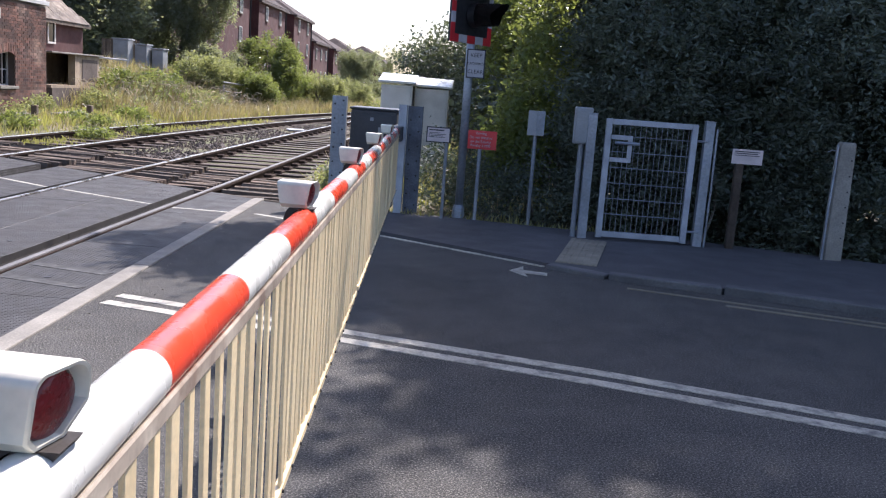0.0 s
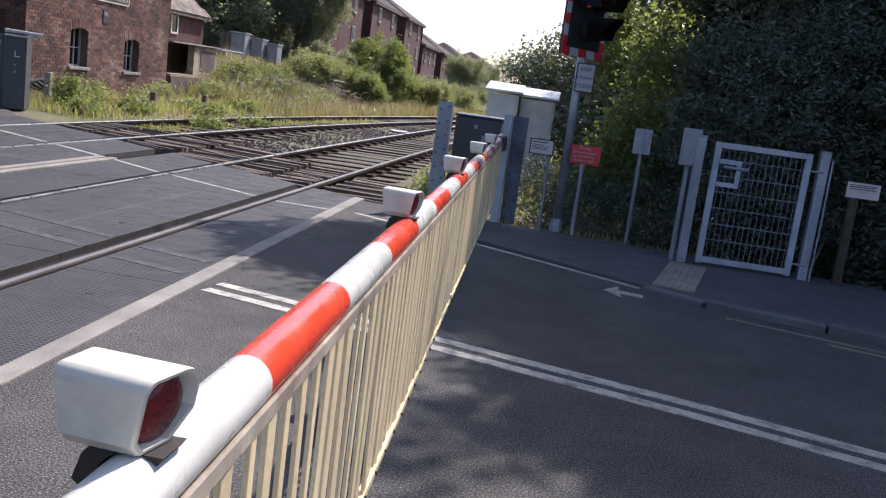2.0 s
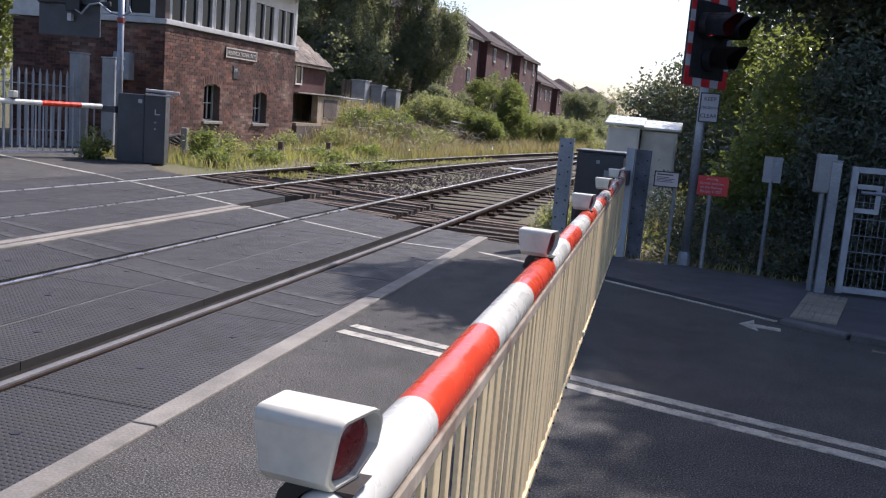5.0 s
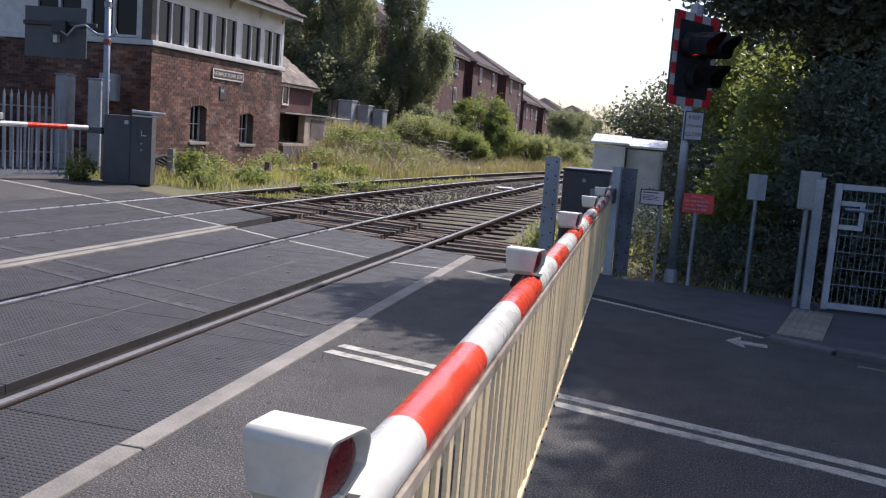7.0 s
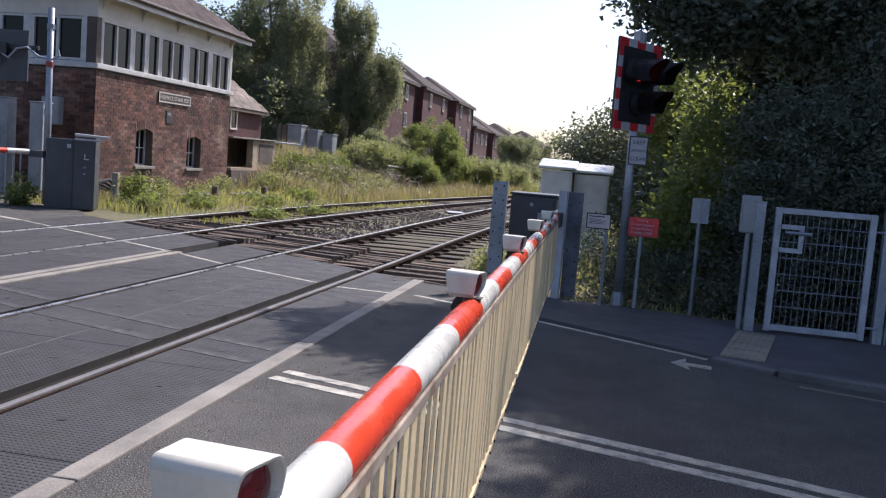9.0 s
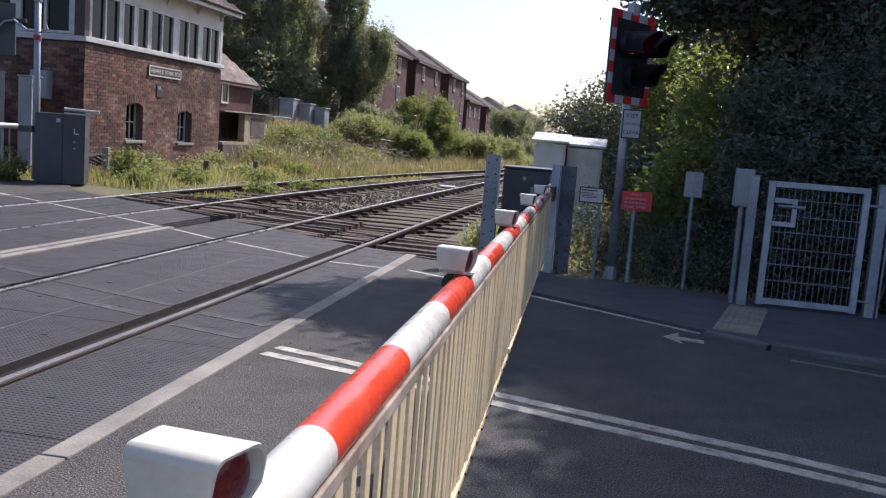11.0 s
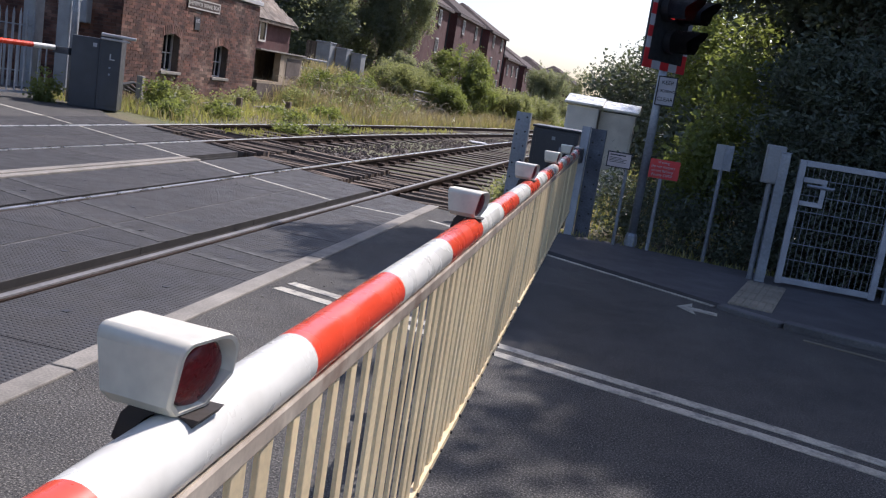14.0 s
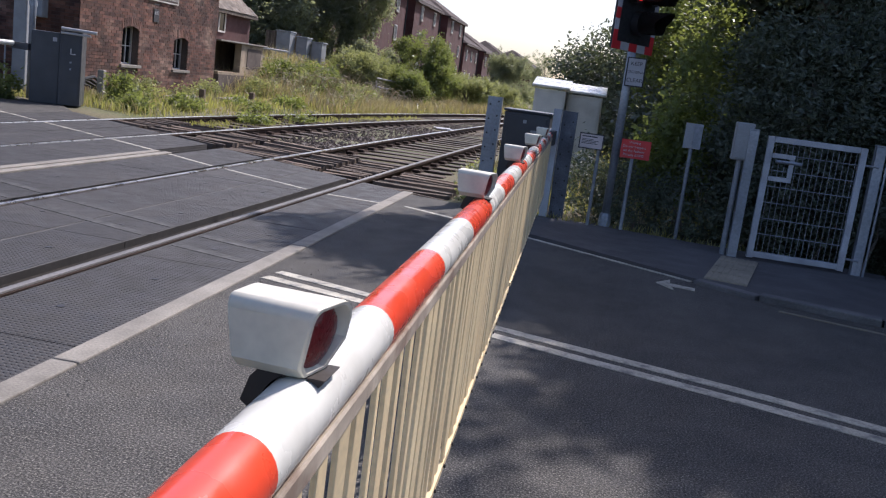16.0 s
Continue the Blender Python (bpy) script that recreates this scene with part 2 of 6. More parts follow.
def box(x0, x1, y0, y1, z0, z1, bm=None):
    bm = bm or bmesh.new()
    vs = [bm.verts.new(c) for c in ((x0, y0, z0), (x1, y0, z0), (x1, y1, z0), (x0, y1, z0), (x0, y0, z1), (x1, y0, z1), (x1, y1, z1), (x0, y1, z1))]
    for f in ((3, 2, 1, 0), (4, 5, 6, 7), (0, 1, 5, 4), (1, 2, 6, 5), (2, 3, 7, 6), (3, 0, 4, 7)):
        bm.faces.new([vs[i] for i in f])
    return bm


def prism(poly, z0, z1, bm=None):
    """A slab over a ground outline (x, y)."""
    bm = bm or bmesh.new()
    lo = [bm.verts.new((x, y, z0)) for x, y in poly]
    hi = [bm.verts.new((x, y, z1)) for x, y in poly]
    bm.faces.new(hi)
    bm.faces.new(lo[::-1])
    n = len(poly)
    for i in range(n):
        bm.faces.new((lo[i], lo[(i + 1) % n], hi[(i + 1) % n], hi[i]))
    return bm


def loft(rings, bm=None, caps=True):
    """Skin through rings of equal length."""
    bm = bm or bmesh.new()
    vs = [[bm.verts.new(p) for p in r] for r in rings]
    n = len(rings[0])
    for a, b in zip(vs, vs[1:]):
        for i in range(n):
            bm.faces.new((a[i], a[(i + 1) % n], b[(i + 1) % n], b[i]))
    if caps:
        bm.faces.new(vs[0][::-1])
        bm.faces.new(vs[-1])
    return bm


def rod(points, r, n=8, bm=None, r1=None):
    """A round bar along points, tapering from r to r1."""
    pts = [Vector(p) for p in points]
    rings = []
    for i, p in enumerate(pts):
        d = (pts[min(i + 1, len(pts) - 1)] - pts[max(i - 1, 0)]).normalized()
        u = d.orthogonal().normalized() if not rings else (u0 - d * u0.dot(d)).normalized()
        u0 = u
        v = d.cross(u)
        rr = r if r1 is None else r + (r1 - r) * i / (len(pts) - 1)
        rings.append([p + (u * math.cos(a) + v * math.sin(a)) * rr for a in (2 * math.pi * k / n for k in range(n))])
    return loft(rings, bm)


def strip_poly(a, b, w):
    """Outline of a painted strip of width w from a to b."""
    a, b = Vector(a), Vector(b)
    d = (b - a).normalized()
    s = Vector((-d.y, d.x)) * w / 2
    return [tuple(a - s), tuple(b - s), tuple(b + s), tuple(a + s)]


def smooth01(t):
    t = max(0.0, min(1.0, t))
    return t * t * (3 - 2 * t)


def mesh_np(name, verts, faces, material, parent=None, m=None):
    me = bpy.data.meshes.new(name)
    me.from_pydata(verts if isinstance(verts, list) else verts.tolist(), [], faces if isinstance(faces, list) else faces.tolist())
    me.materials.append(material)
    me.update()
    ob = new(name, me)
    if parent:
        ob.parent = parent
    return ob


GALVPALE = mat("bright_galvanised_steel", (0.38, 0.4, 0.44), 0.5, metal=0.3, var=0.1, scale=7, fine=0.1, bump=0.05, space="Position")
GALVDARK = mat("dull_galvanised_steel", (0.13, 0.14, 0.165), 0.6, metal=0.4, var=0.25, scale=12, fine=0.25, fscale=60, bump=0.3, bscale=50, space="Position")
RUSTRED = mat("red_oxide_clamp", (0.3, 0.06, 0.04), 0.6, bump=0.1)
SEAM = mat("panel_seam_dust", (0.13, 0.125, 0.12), 0.9, space="Position")
WORN = mat("worn_road_paint", (0.046, 0.044, 0.042), 0.75, var=0.3, scale=7, fine=0.3, fscale=90, bump=0.3, bscale=90, stain=(0.12, 0.115, 0.105), stain_amt=0.6, stain_scale=15, space="Position")
# ---- ground ----
def ground_z(x, y):
    bank = 1.25 * smooth01((-9.0 - x) / 4.2) * smooth01((y - 25.5) / 9.0)
    verge = 0.13 * smooth01((-8.7 - x) / 0.5)
    right = 0.13 * smooth01((x + 2.3) / 0.7) * smooth01((y - 9.6) / 0.4)
    return -0.16 + verge + right + bank + 0.03 * noise.noise((x * 0.7, y * 0.7, 0.0)) * (1 if y > 12 else 0.3)


def build_ground():
    xs = [-3000, -800, -200, -90, -50, -32] + [-24 + 0.5 * i for i in range(81)] + [24, 40, 90, 200, 800, 3000]
    ys = [-3000, -800, -200, -60, -25] + [-12 + 0.75 * i for i in range(108)] + [80, 95, 120, 160, 300, 900, 3000]
    verts = [(x, y, ground_z(x, y)) for y in ys for x in xs]
    w = len(xs)
    faces = [(j * w + i, j * w + i + 1, (j + 1) * w + i + 1, (j + 1) * w + i) for j in range(len(ys) - 1) for i in range(w - 1)]
    ob = mesh_np("ground", verts, faces, SOIL)
    for p in ob.data.polygons:
        p.use_smooth = True
    tagged(ob, "rough dry grassy soil beside the railway", "ground", kind="structure")


build_ground()

RAILS = (-2.9, -4.405, -6.56, -8.12)
road = part("road", prism([(-1.69, -14), (26, -14), (26, 1.0), (6.0, 5.4), (3.3, 6.62), (1.35, 7.3), (0.85, 7.62), (-0.6, 8.62), (-0.9, 10.1), (-2.17, 10.35)], -0.3, 0.0), ASPHALT)
tagged(road, "worn dark grey asphalt road at the crossing", "road", kind="structure")
road2 = part("road", prism([(-8.95, -14), (-8.95, 14.3), (-9.7, 15.2), (-11.2, 15.6), (-12.4, 17.4), (-26, 24), (-26, -14)], -0.3, 0.0), ASPHALT)
tagged(road2, "asphalt road beyond the rails", "road", kind="structure")
pave = part("pavement", prism([(0.85, 7.66), (1.35, 7.36), (1.7, 7.3), (3.35, 6.74), (6.0, 5.55), (26, 1.2), (26, 6), (6, 8.6), (4.2, 9.0), (2.6, 9.55), (1.0, 9.75), (-0.9, 10.2), (-0.62, 8.66)], -0.3, 0.03), PAVING)
tagged(pave, "dark asphalt footpath leading to the gate", "pavement", kind="structure")


def paint(name, a, b, w, label, material=LINE, z=0.004):
    ob = part(name, prism(strip_poly(a, b, w), -0.002, z), material)
    tagged(ob, label, "road marking", kind="structure")


paint("road_line", (-1.92, 5.57), (-0.4, 5.12), 0.09, "white centre line painted on the asphalt")
paint("road_line", (-0.4, 5.12), (1.0, 4.70), 0.09, "white centre line painted on the asphalt")
paint("road_line", (1.0, 4.70), (8.0, 2.2), 0.09, "white centre line painted on the asphalt")
paint("road_line", (-1.94, 5.39), (-0.4, 4.95), 0.09, "white centre line painted on the asphalt")
paint("road_line", (-0.4, 4.95), (1.0, 4.52), 0.09, "worn white centre line painted on the asphalt")
paint("road_line", (1.0, 4.52), (8.0, 2.0), 0.09, "worn white centre line painted on the asphalt")
paint("edge_line", (-1.95, 9.32), (-0.66, 8.66), 0.055, "thin white footway line on the asphalt")
paint("edge_line", (-0.62, 8.58), (0.86, 7.62), 0.055, "thin white footway line on the asphalt")
paint("yellow_line", (1.45, 6.98), (3.15, 6.42), 0.05, "faded yellow parking line", YELLOW)
paint("yellow_line", (2.1, 6.62), (3.15, 6.28), 0.05, "faded yellow parking line", YELLOW)
paint("yellow_line", (3.15, 6.42), (6.5, 4.9), 0.05, "faded yellow parking line", YELLOW)
bm = prism([(0.56, 7.33), (0.7, 7.12), (0.68, 7.27), (0.86, 7.23), (0.87, 7.34), (0.68, 7.39), (0.69, 7.55)], -0.002, 0.004)
tagged(part("road_arrow", bm, LINE), "small white arrow painted on the road", "road marking", kind="structure")
# far road edge lines
paint("edge_line", (-9.0, 12.62), (-13.0, 14.4), 0.08, "white line on the far road")
paint("road_line", (-9.0, 8.6), (-14.0, 10.6), 0.09, "white centre line on the far road")

# kerb along the footpath
KLINE = [(0.9, 7.6), (1.35, 7.3), (2.2, 7.06), (3.3, 6.66), (4.2, 6.26), (5.1, 5.84), (6.0, 5.44), (7.0, 5.2)]
kerb = thing("kerb", label="grey stone kerb along the footpath", category="kerb", kind="structure")
for i, (a, b) in enumerate(zip(KLINE, KLINE[1:])):
    h1 = 0.036 if i == 0 else 0.04 + 0.015 * min(i, 3)
    part("kerb_stone", prism(strip_poly(Vector(a).lerp(b, 0.01), Vector(a).lerp(b, 0.99), 0.13), -0.25, h1), KERB, kerb, bevel=0.012)

# tactile paving by the gate
tact = thing("tactile_paving", (1.28, 8.36, 0.03), -12, "buff ribbed tactile paving before the gate", "tactile paving", kind="structure")
tile_bm = box(-0.172, 0.172, -0.172, 0.172, -0.04, 0.008)
for k in range(6):
    x = -0.14 + 0.056 * k
    box(x - 0.014, x + 0.014, -0.165, 0.165, 0.008, 0.014, tile_bm)
tile_me = finish("tactile_tile", tile_bm, TACTILE)
for r in range(4):
    share("tactile_tile", tile_me, tact, pose(0, -0.53 + 0.352 * r, 0))

# ---- railway ----
def bend(i, y):
    t = max(0.0, y - 12)
    if i < 2:
        return 0.0006 * t * t
    return 0.0024 * t * t if t < 30 else 0.0024 * 900 + 0.144 * (t - 30)


def rail_z(y):
    return -0.02 * smooth01((y - 14) / 20)


RAIL_Y = [-14, -6, 0, 4, 8, 11, 13, 15, 17.5, 20, 23, 26, 30, 34, 38, 43, 48, 54, 60, 68, 76, 84]


def rail_obj(i):
    e = thing("rail", label="steel running rail with a polished top and rusty sides", category="rail", group="running rails", kind="structure")
    prof = [(-0.07, -0.15), (0.07, -0.15), (0.07, -0.135), (0.012, -0.12), (0.012, -0.045), (0.034, -0.035), (0.034, -0.006), (-0.034, -0.006), (-0.034, -0.035), (-0.012, -0.045), (-0.012, -0.12), (-0.07, -0.135)]
    rings = [[(RAILS[i] + bend(i, y) + px, y, rail_z(y) + pz - 0.005) for px, pz in prof] for y in RAIL_Y]
    part("rail_web", loft(rings), RUST, e, "rusty rail side")
    cap = [(-0.031, -0.004), (0.02, -0.004), (0.018, 0.006), (-0.006, 0.008), (-0.028, 0.006)]
    rings = [[(RAILS[i] + bend(i, y) + px, y, rail_z(y) + pz - 0.005) for px, pz in cap] for y in RAIL_Y]
    part("rail_head", loft(rings), DULLSTEEL if i == 0 else STEEL, e, "worn rail head" if i == 0 else "polished rail head")


for i in range(4):
    rail_obj(i)

# ballast bed and sleepers
def ballast_bed():
    verts, faces = [], []
    ys = [9.5 + 0.8 * k for k in range(84)]
    for y in ys:
        b = bend(2, y)
        for x, z in ((-9.3 + b, -0.24), (-8.9 + b, -0.2), (-6.5 + b, -0.19), (-5.4 + b * 0.6, -0.15), (-4.4 + b * 0.25, -0.185), (-2.4 + b * 0.25, -0.19), (-1.9, -0.26)):
            verts.append((x, y, rail_z(y) + z + 0.012 * noise.noise((x * 3, y * 3, 1.0))))
    for j in range(len(ys) - 1):
        for i in range(6):
            faces.append((j * 7 + i, j * 7 + i + 1, (j + 1) * 7 + i + 1, (j + 1) * 7 + i))
    tagged(mesh_np("track_bed", verts, faces, BALLAST), "brown crushed stone bed under the rails", "track bed", kind="structure")


ballast_bed()


def stones():
    rng = np.random.default_rng(3)
    n = 16000
    base = np.array([(1, 0, 0), (-1, 0, 0), (0, 1, 0), (0, -1, 0), (0, 0, 1), (0, 0, -1)], float)
    fs = np.array([(0, 2, 4), (2, 1, 4), (1, 3, 4), (3, 0, 4), (2, 0, 5), (1, 2, 5), (3, 1, 5), (0, 3, 5)])
    y = 10.5 + 34 * rng.random(n) ** 1.4
    x = -9.0 + 6.9 * rng.random(n)
    keep = y > 13.6 - 0.53 * (x + 2.2)
    x, y = x[keep], y[keep]
    n = len(x)
    s = rng.uniform(0.02, 0.045, (n, 1, 1))
    v = base[None] * rng.uniform(0.6, 1.2, (n, 6, 1)) * s
    v += np.stack([x + np.array([bend(2, q) * (0.25 if p > -5 else 1) for p, q in zip(x, y)]), y, np.array([rail_z(q) for q in y]) - 0.145 - 0.05 * (np.abs(x + 5.5) > 0.7)], 1)[:, None, :]
    f = (fs[None] + 6 * np.arange(n)[:, None, None]).reshape(-1, 3)
    tagged(mesh_np("ballast_stones", v.reshape(-1, 3), f, STONE), "loose brown ballast stones between the rails", "ballast", kind="stuff")


stones()

track = thing("sleepers", label="dark weathered wooden sleepers under the rails", category="sleepers", kind="structure")
sl_me = finish("sleeper", box(-1.28, 1.28, -0.125, 0.125, -0.28, -0.115), SLEEPER, bevel=0.012)
for t in (0, 1):
    xc = (RAILS[2 * t] + RAILS[2 * t + 1]) / 2
    for k in range(52):
        y = 10.9 + 0.7 * k + (1.9 if t else 0.3)
        share("sleeper", sl_me, track, pose(xc + bend(2 * t, y), y, rail_z(y) - 0.012, 0, 0, random.uniform(-1, 1)))
ch_me = finish("rail_chair", box(-0.13, 0.13, -0.07, 0.07, -0.16, -0.085), RUST, bevel=0.02)
for i in range(4):
    for k in range(26):
        y = 10.9 + 0.7 * k + (1.9 if i > 1 else 0.3)
        share("rail_chair", ch_me, track, pose(RAILS[i] + bend(i, y), y, rail_z(y) + 0.008))

# timber guards at the end of the crossing boards
guard = thing("cattle_guard", label="weathered ridged timber trespass guards at the end of the boards", category="trespass guard", kind="structure")
def ridge(w):
    bm = bmesh.new()
    return loft([[(s * w / 2, -0.046, -0.22), (s * w / 2, 0.046, -0.22), (s * w / 2, 0.036, -0.05), (s * w / 2, 0.026, -0.004), (s * w / 2, -0.02, -0.008), (s * w / 2, -0.036, -0.07)] for s in (-1, 1)], bm)
def guard_row(x0, x1, ya, depth):
    me = finish("timber_ridge", ridge(x1 - x0), TIMBER)
    y = ya
    while y < ya + depth:
        share("timber_ridge", me, guard, pose((x0 + x1) / 2 + bend(1, y), y, -0.015 + random.uniform(-0.02, 0.015), random.uniform(-14, 14), random.uniform(-1.5, 1.5), random.gauss(-12, 6)))
        y += random.uniform(0.13, 0.2)


BE = lambda x: 10.46 - 0.575 * (x + 2.2)
guard_row(-2.78, -1.75, BE(-2.2) + 0.35, 1.9)
guard_row(-3.58, -3.02, BE(-3.3) + 0.1, 2.3)
guard_row(-4.3, -3.7, BE(-4.0) + 0.1, 2.3)
guard_row(-5.4, -4.52, BE(-5.0) + 0.25, 2.3)
guard_row(-6.45, -5.55, BE(-6.0) + 0.25, 2.3)
guard_row(-7.25, -6.68, BE(-7.0) + 0.1, 2.0)
guard_row(-8.0, -7.4, BE(-7.7) + 0.1, 2.0)
# concrete edge strip and middle strip
strip = thing("edge_strip", label="pale concrete edge beams beside the rubber panels", category="concrete beam", kind="structure")
def beams(x0, w, y0, y1, slope, n):
    L = (y1 - y0) / n
    for k in range(n):
        a = (x0 + slope * (y0 + L * k + 0.006), y0 + L * k + 0.006)
        b = (x0 + slope * (y0 + L * (k + 1) - 0.006), y0 + L * (k + 1) - 0.006)
        part("concrete_beam", prism(strip_poly(a, b, w), -0.25, 0.012), CONCRETE, strip, bevel=0.008)
beams(-1.968, 0.122, -8.6, 3.4, -0.02, 4)
beams(-1.968, 0.122, 3.4, 9.5, -0.02, 2)
beams(-1.968, 0.122, 9.5, 10.5, -0.02, 1)
beams(-5.385, 0.1, -9.2, 10.8, 0.0, 4)
beams(-5.535, 0.1, -9.2, 10.8, 0.0, 4)
# ---- near barrier ----
def boom_at(y):
    return Vector((-0.2015 - 0.04 * y, y, 1.016 - 0.009 * y))


def boom_r(y):
    return 0.036


barrier = thing("crossing_barrier", label="lowered red and white crossing barrier with a hanging cream slatted skirt", category="barrier")


def boom_piece(y0, y1, material, name, lab):
    rings = []
    for y in np.linspace(y0, y1, 3):
        c, r = boom_at(y), boom_r(y)
        rings.append([(c.x + r * math.cos(a), y, c.z + r * math.sin(a)) for a in (2 * math.pi * k / 28 for k in range(28))])
    part(name, loft(rings, None, False), material, barrier, lab, smooth=True)


edges = [0.28 - 0.493 * 3 + 0.493 * k for k in range(23)]
edges = [e for e in edges if e < 9.9] + [9.95]
for k, (a, b) in enumerate(zip(edges, edges[1:])):
    red = k % 2 == 1
    boom_piece(a, b, RED if red else WHITE, "red_band" if red else "white_band", "glossy red paint band" if red else "glossy white paint band")

c0 = boom_at(9.95)
part("end_cap", rod([(c0.x, 9.94, c0.z), (c0.x, 9.97, c0.z)], 0.037, 16), BLACK, barrier)
# trim rail under the boom
rings = [[(boom_at(y).x + dx, y, boom_at(y).z + dz) for dx, dz in ((0.012, -0.052), (0.033, -0.052), (0.0355, -0.048), (0.0355, -0.026), (0.033, -0.022), (0.024, -0.026))] for y in (-1.4, 3, 6, 9.9)]
part("trim_rail", loft(rings), TRIM, barrier, "worn steel rail along the boom")
BAR = box(-0.004, 0.004, -0.0155, 0.0155, -0.556, 0.0)
bar_me = finish("skirt_bar", BAR, CREAM, bevel=0.002)
y = -0.9
while y < 9.6:
    if not 4.56 < y < 4.66:
        c = boom_at(y)
        share("skirt_bar", bar_me, barrier, pose(c.x + 0.0285 + random.uniform(-0.001, 0.001), y + random.gauss(0, 0.005), c.z - 0.041, random.gauss(0, 0.25), random.gauss(0, 0.2), random.gauss(-3, 4)))
    y += 0.088
for a, b in ((-0.95, 4.56), (4.66, 9.62)):
    rings = [[(boom_at(q).x + 0.0285 + dx, q, boom_at(q).z - 0.606 + e) for dx, e in ((-0.01, -0.01), (0.01, -0.01), (0.01, 0.01), (-0.01, 0.01))] for q in (a, (a + b) / 2, b)]
    part("skirt_rail", loft(rings), CREAM, barrier, "narrow rail of the skirt")

bolt_me = finish("rail_bolt", rod([(0, 0, 0), (0.006, 0, 0)], 0.005, 6), BLACK)
for k in range(60):
    q = 0.4 + 0.155 * k
    share("rail_bolt", bolt_me, barrier, pose(boom_at(q).x + 0.0385, q, boom_at(q).z - 0.606))

# warning lamps standing on the boom; the lens looks along +x
def lamp_at(y):
    c = boom_at(y)
    e = thing("boom_lamp", (c.x, y, c.z + boom_r(y)), 0, "white hooded warning lamp with red lens on the boom", "warning lamp", "lamps on the boom")
    ZB, ZT, HW = 0.002, 0.077, 0.043
    body = pose(-0.006, 0, 0, 0, 0, -5)

    def outline(inset=0.0):
        """Housing seen along x: flat sides and base, rounded top."""
        w, t, b = HW - inset, ZT - inset, ZB + inset
        pts = [(-w + 0.012, b), (-w, b + 0.012)]
        for k in range(7):
            q = math.pi * (1 - 0.5 * k / 6)
            pts.append((-w + 0.013 + 0.013 * math.cos(q), t - 0.013 + 0.013 * math.sin(q)))
        for k in range(7):
            q = math.pi * (0.5 - 0.5 * k / 6)
            pts.append((w - 0.028 + 0.028 * math.cos(q), t - 0.028 + 0.028 * math.sin(q)))
        return pts + [(w, b + 0.026), (w - 0.03, b)]

    SX, SY = 0.012, 0.01

    def front(py, pz):
        return 0.028 + SX * ((pz - ZB) / (ZT - ZB) - 0.5) + SY * py / (2 * HW)

    def ring(x_of, inset):
        return [(x_of(py, pz), py, pz) for py, pz in outline(inset)]
    rings = [ring(lambda py, pz: -0.058 - 0.012 * (pz - ZB) / (ZT - ZB), 0.004), ring(lambda py, pz: -0.055 - 0.012 * (pz - ZB) / (ZT - ZB), 0.0), ring(lambda py, pz: front(py, pz) - 0.004, 0.0), ring(front, 0.001), ring(front, 0.004), ring(lambda py, pz: front(py, pz) - 0.017, 0.005)]
    ob = part("housing", loft(rings), LAMPWHITE, e, "white moulded hood and housing", smooth=True, m=body)
    for p in ob.data.polygons:
        p.use_smooth = abs(p.normal.x) < 0.35 and p.area < 0.0006
    up = Vector((SX, 0, ZT - ZB)).normalized()
    side = Vector((SY, 2 * HW, 0)).normalized()
    ax = side.cross(up).normalized()
    mid = Vector((0.028 - 0.012, 0, (ZB + ZT) / 2 - 0.002)) + ax * 0.0
    rings = []
    for r, d in ((0.0345, 0.0), (0.031, 0.004), (0.02, 0.007), (0.006, 0.0085)):
        rings.append([tuple(mid + ax * d + side * r * math.cos(q) + up * r * math.sin(q)) for q in (2 * math.pi * j / 28 for j in range(28))])
    part("lens", loft(rings), LENS, e, "round ribbed red lens", smooth=True, m=body)
    r = boom_r(y) + 0.0015
    bm = bmesh.new()
    arc = [(-math.cos(q) * r, math.sin(q) * r - boom_r(y)) for q in (math.pi * (0.02 + 0.7 * j / 16) for j in range(17))]
    outl = arc + [(0.03, 0.0015), (-0.042, 0.0015), (-0.05, -0.008), (-0.058, -0.034), (-0.05, -0.04)]
    lo = [bm.verts.new((px, -0.026, pz)) for px, pz in outl]
    hi = [bm.verts.new((px, 0.026, pz)) for px, pz in outl]
    m2 = len(outl)
    for i in range(m2):
        bm.faces.new((lo[i], lo[(i + 1) % m2], hi[(i + 1) % m2], hi[i]))
    bm.faces.new(lo[::-1])
    bm.faces.new(hi)
    part("saddle_bracket", bm, SADDLE, e, "brown-black rubber saddle bracket")
    return e


lamp = lamp_at(0.955)
for y in (2.745, 4.48, 6.25, 8.05):
    c = boom_at(y)
    copy_thing(lamp, pose(c.x, y, c.z + boom_r(y)))


# ---- posts, signs and cabinets behind the barrier ----
def bars_text(parent, rows, material, y=-0.004):
    """Rows (x0, x1, z, height) of unreadable writing as plain bars."""
    for x0, x1, z, h in rows:
        part("text_bar", box(x0, x1, y - 0.001, y, z, z + h), material, parent)


def lettering(words, size, material, parent, m, extrude=0.001):
    cu = bpy.data.curves.new("lettering", "FONT")
    cu.body, cu.size, cu.extrude, cu.align_x, cu.align_y = words, size, extrude, "CENTER", "CENTER"
    cu.materials.append(material)
    ob = new("lettering", cu)
    ob.matrix_basis = m
    ob.parent = parent
    return ob


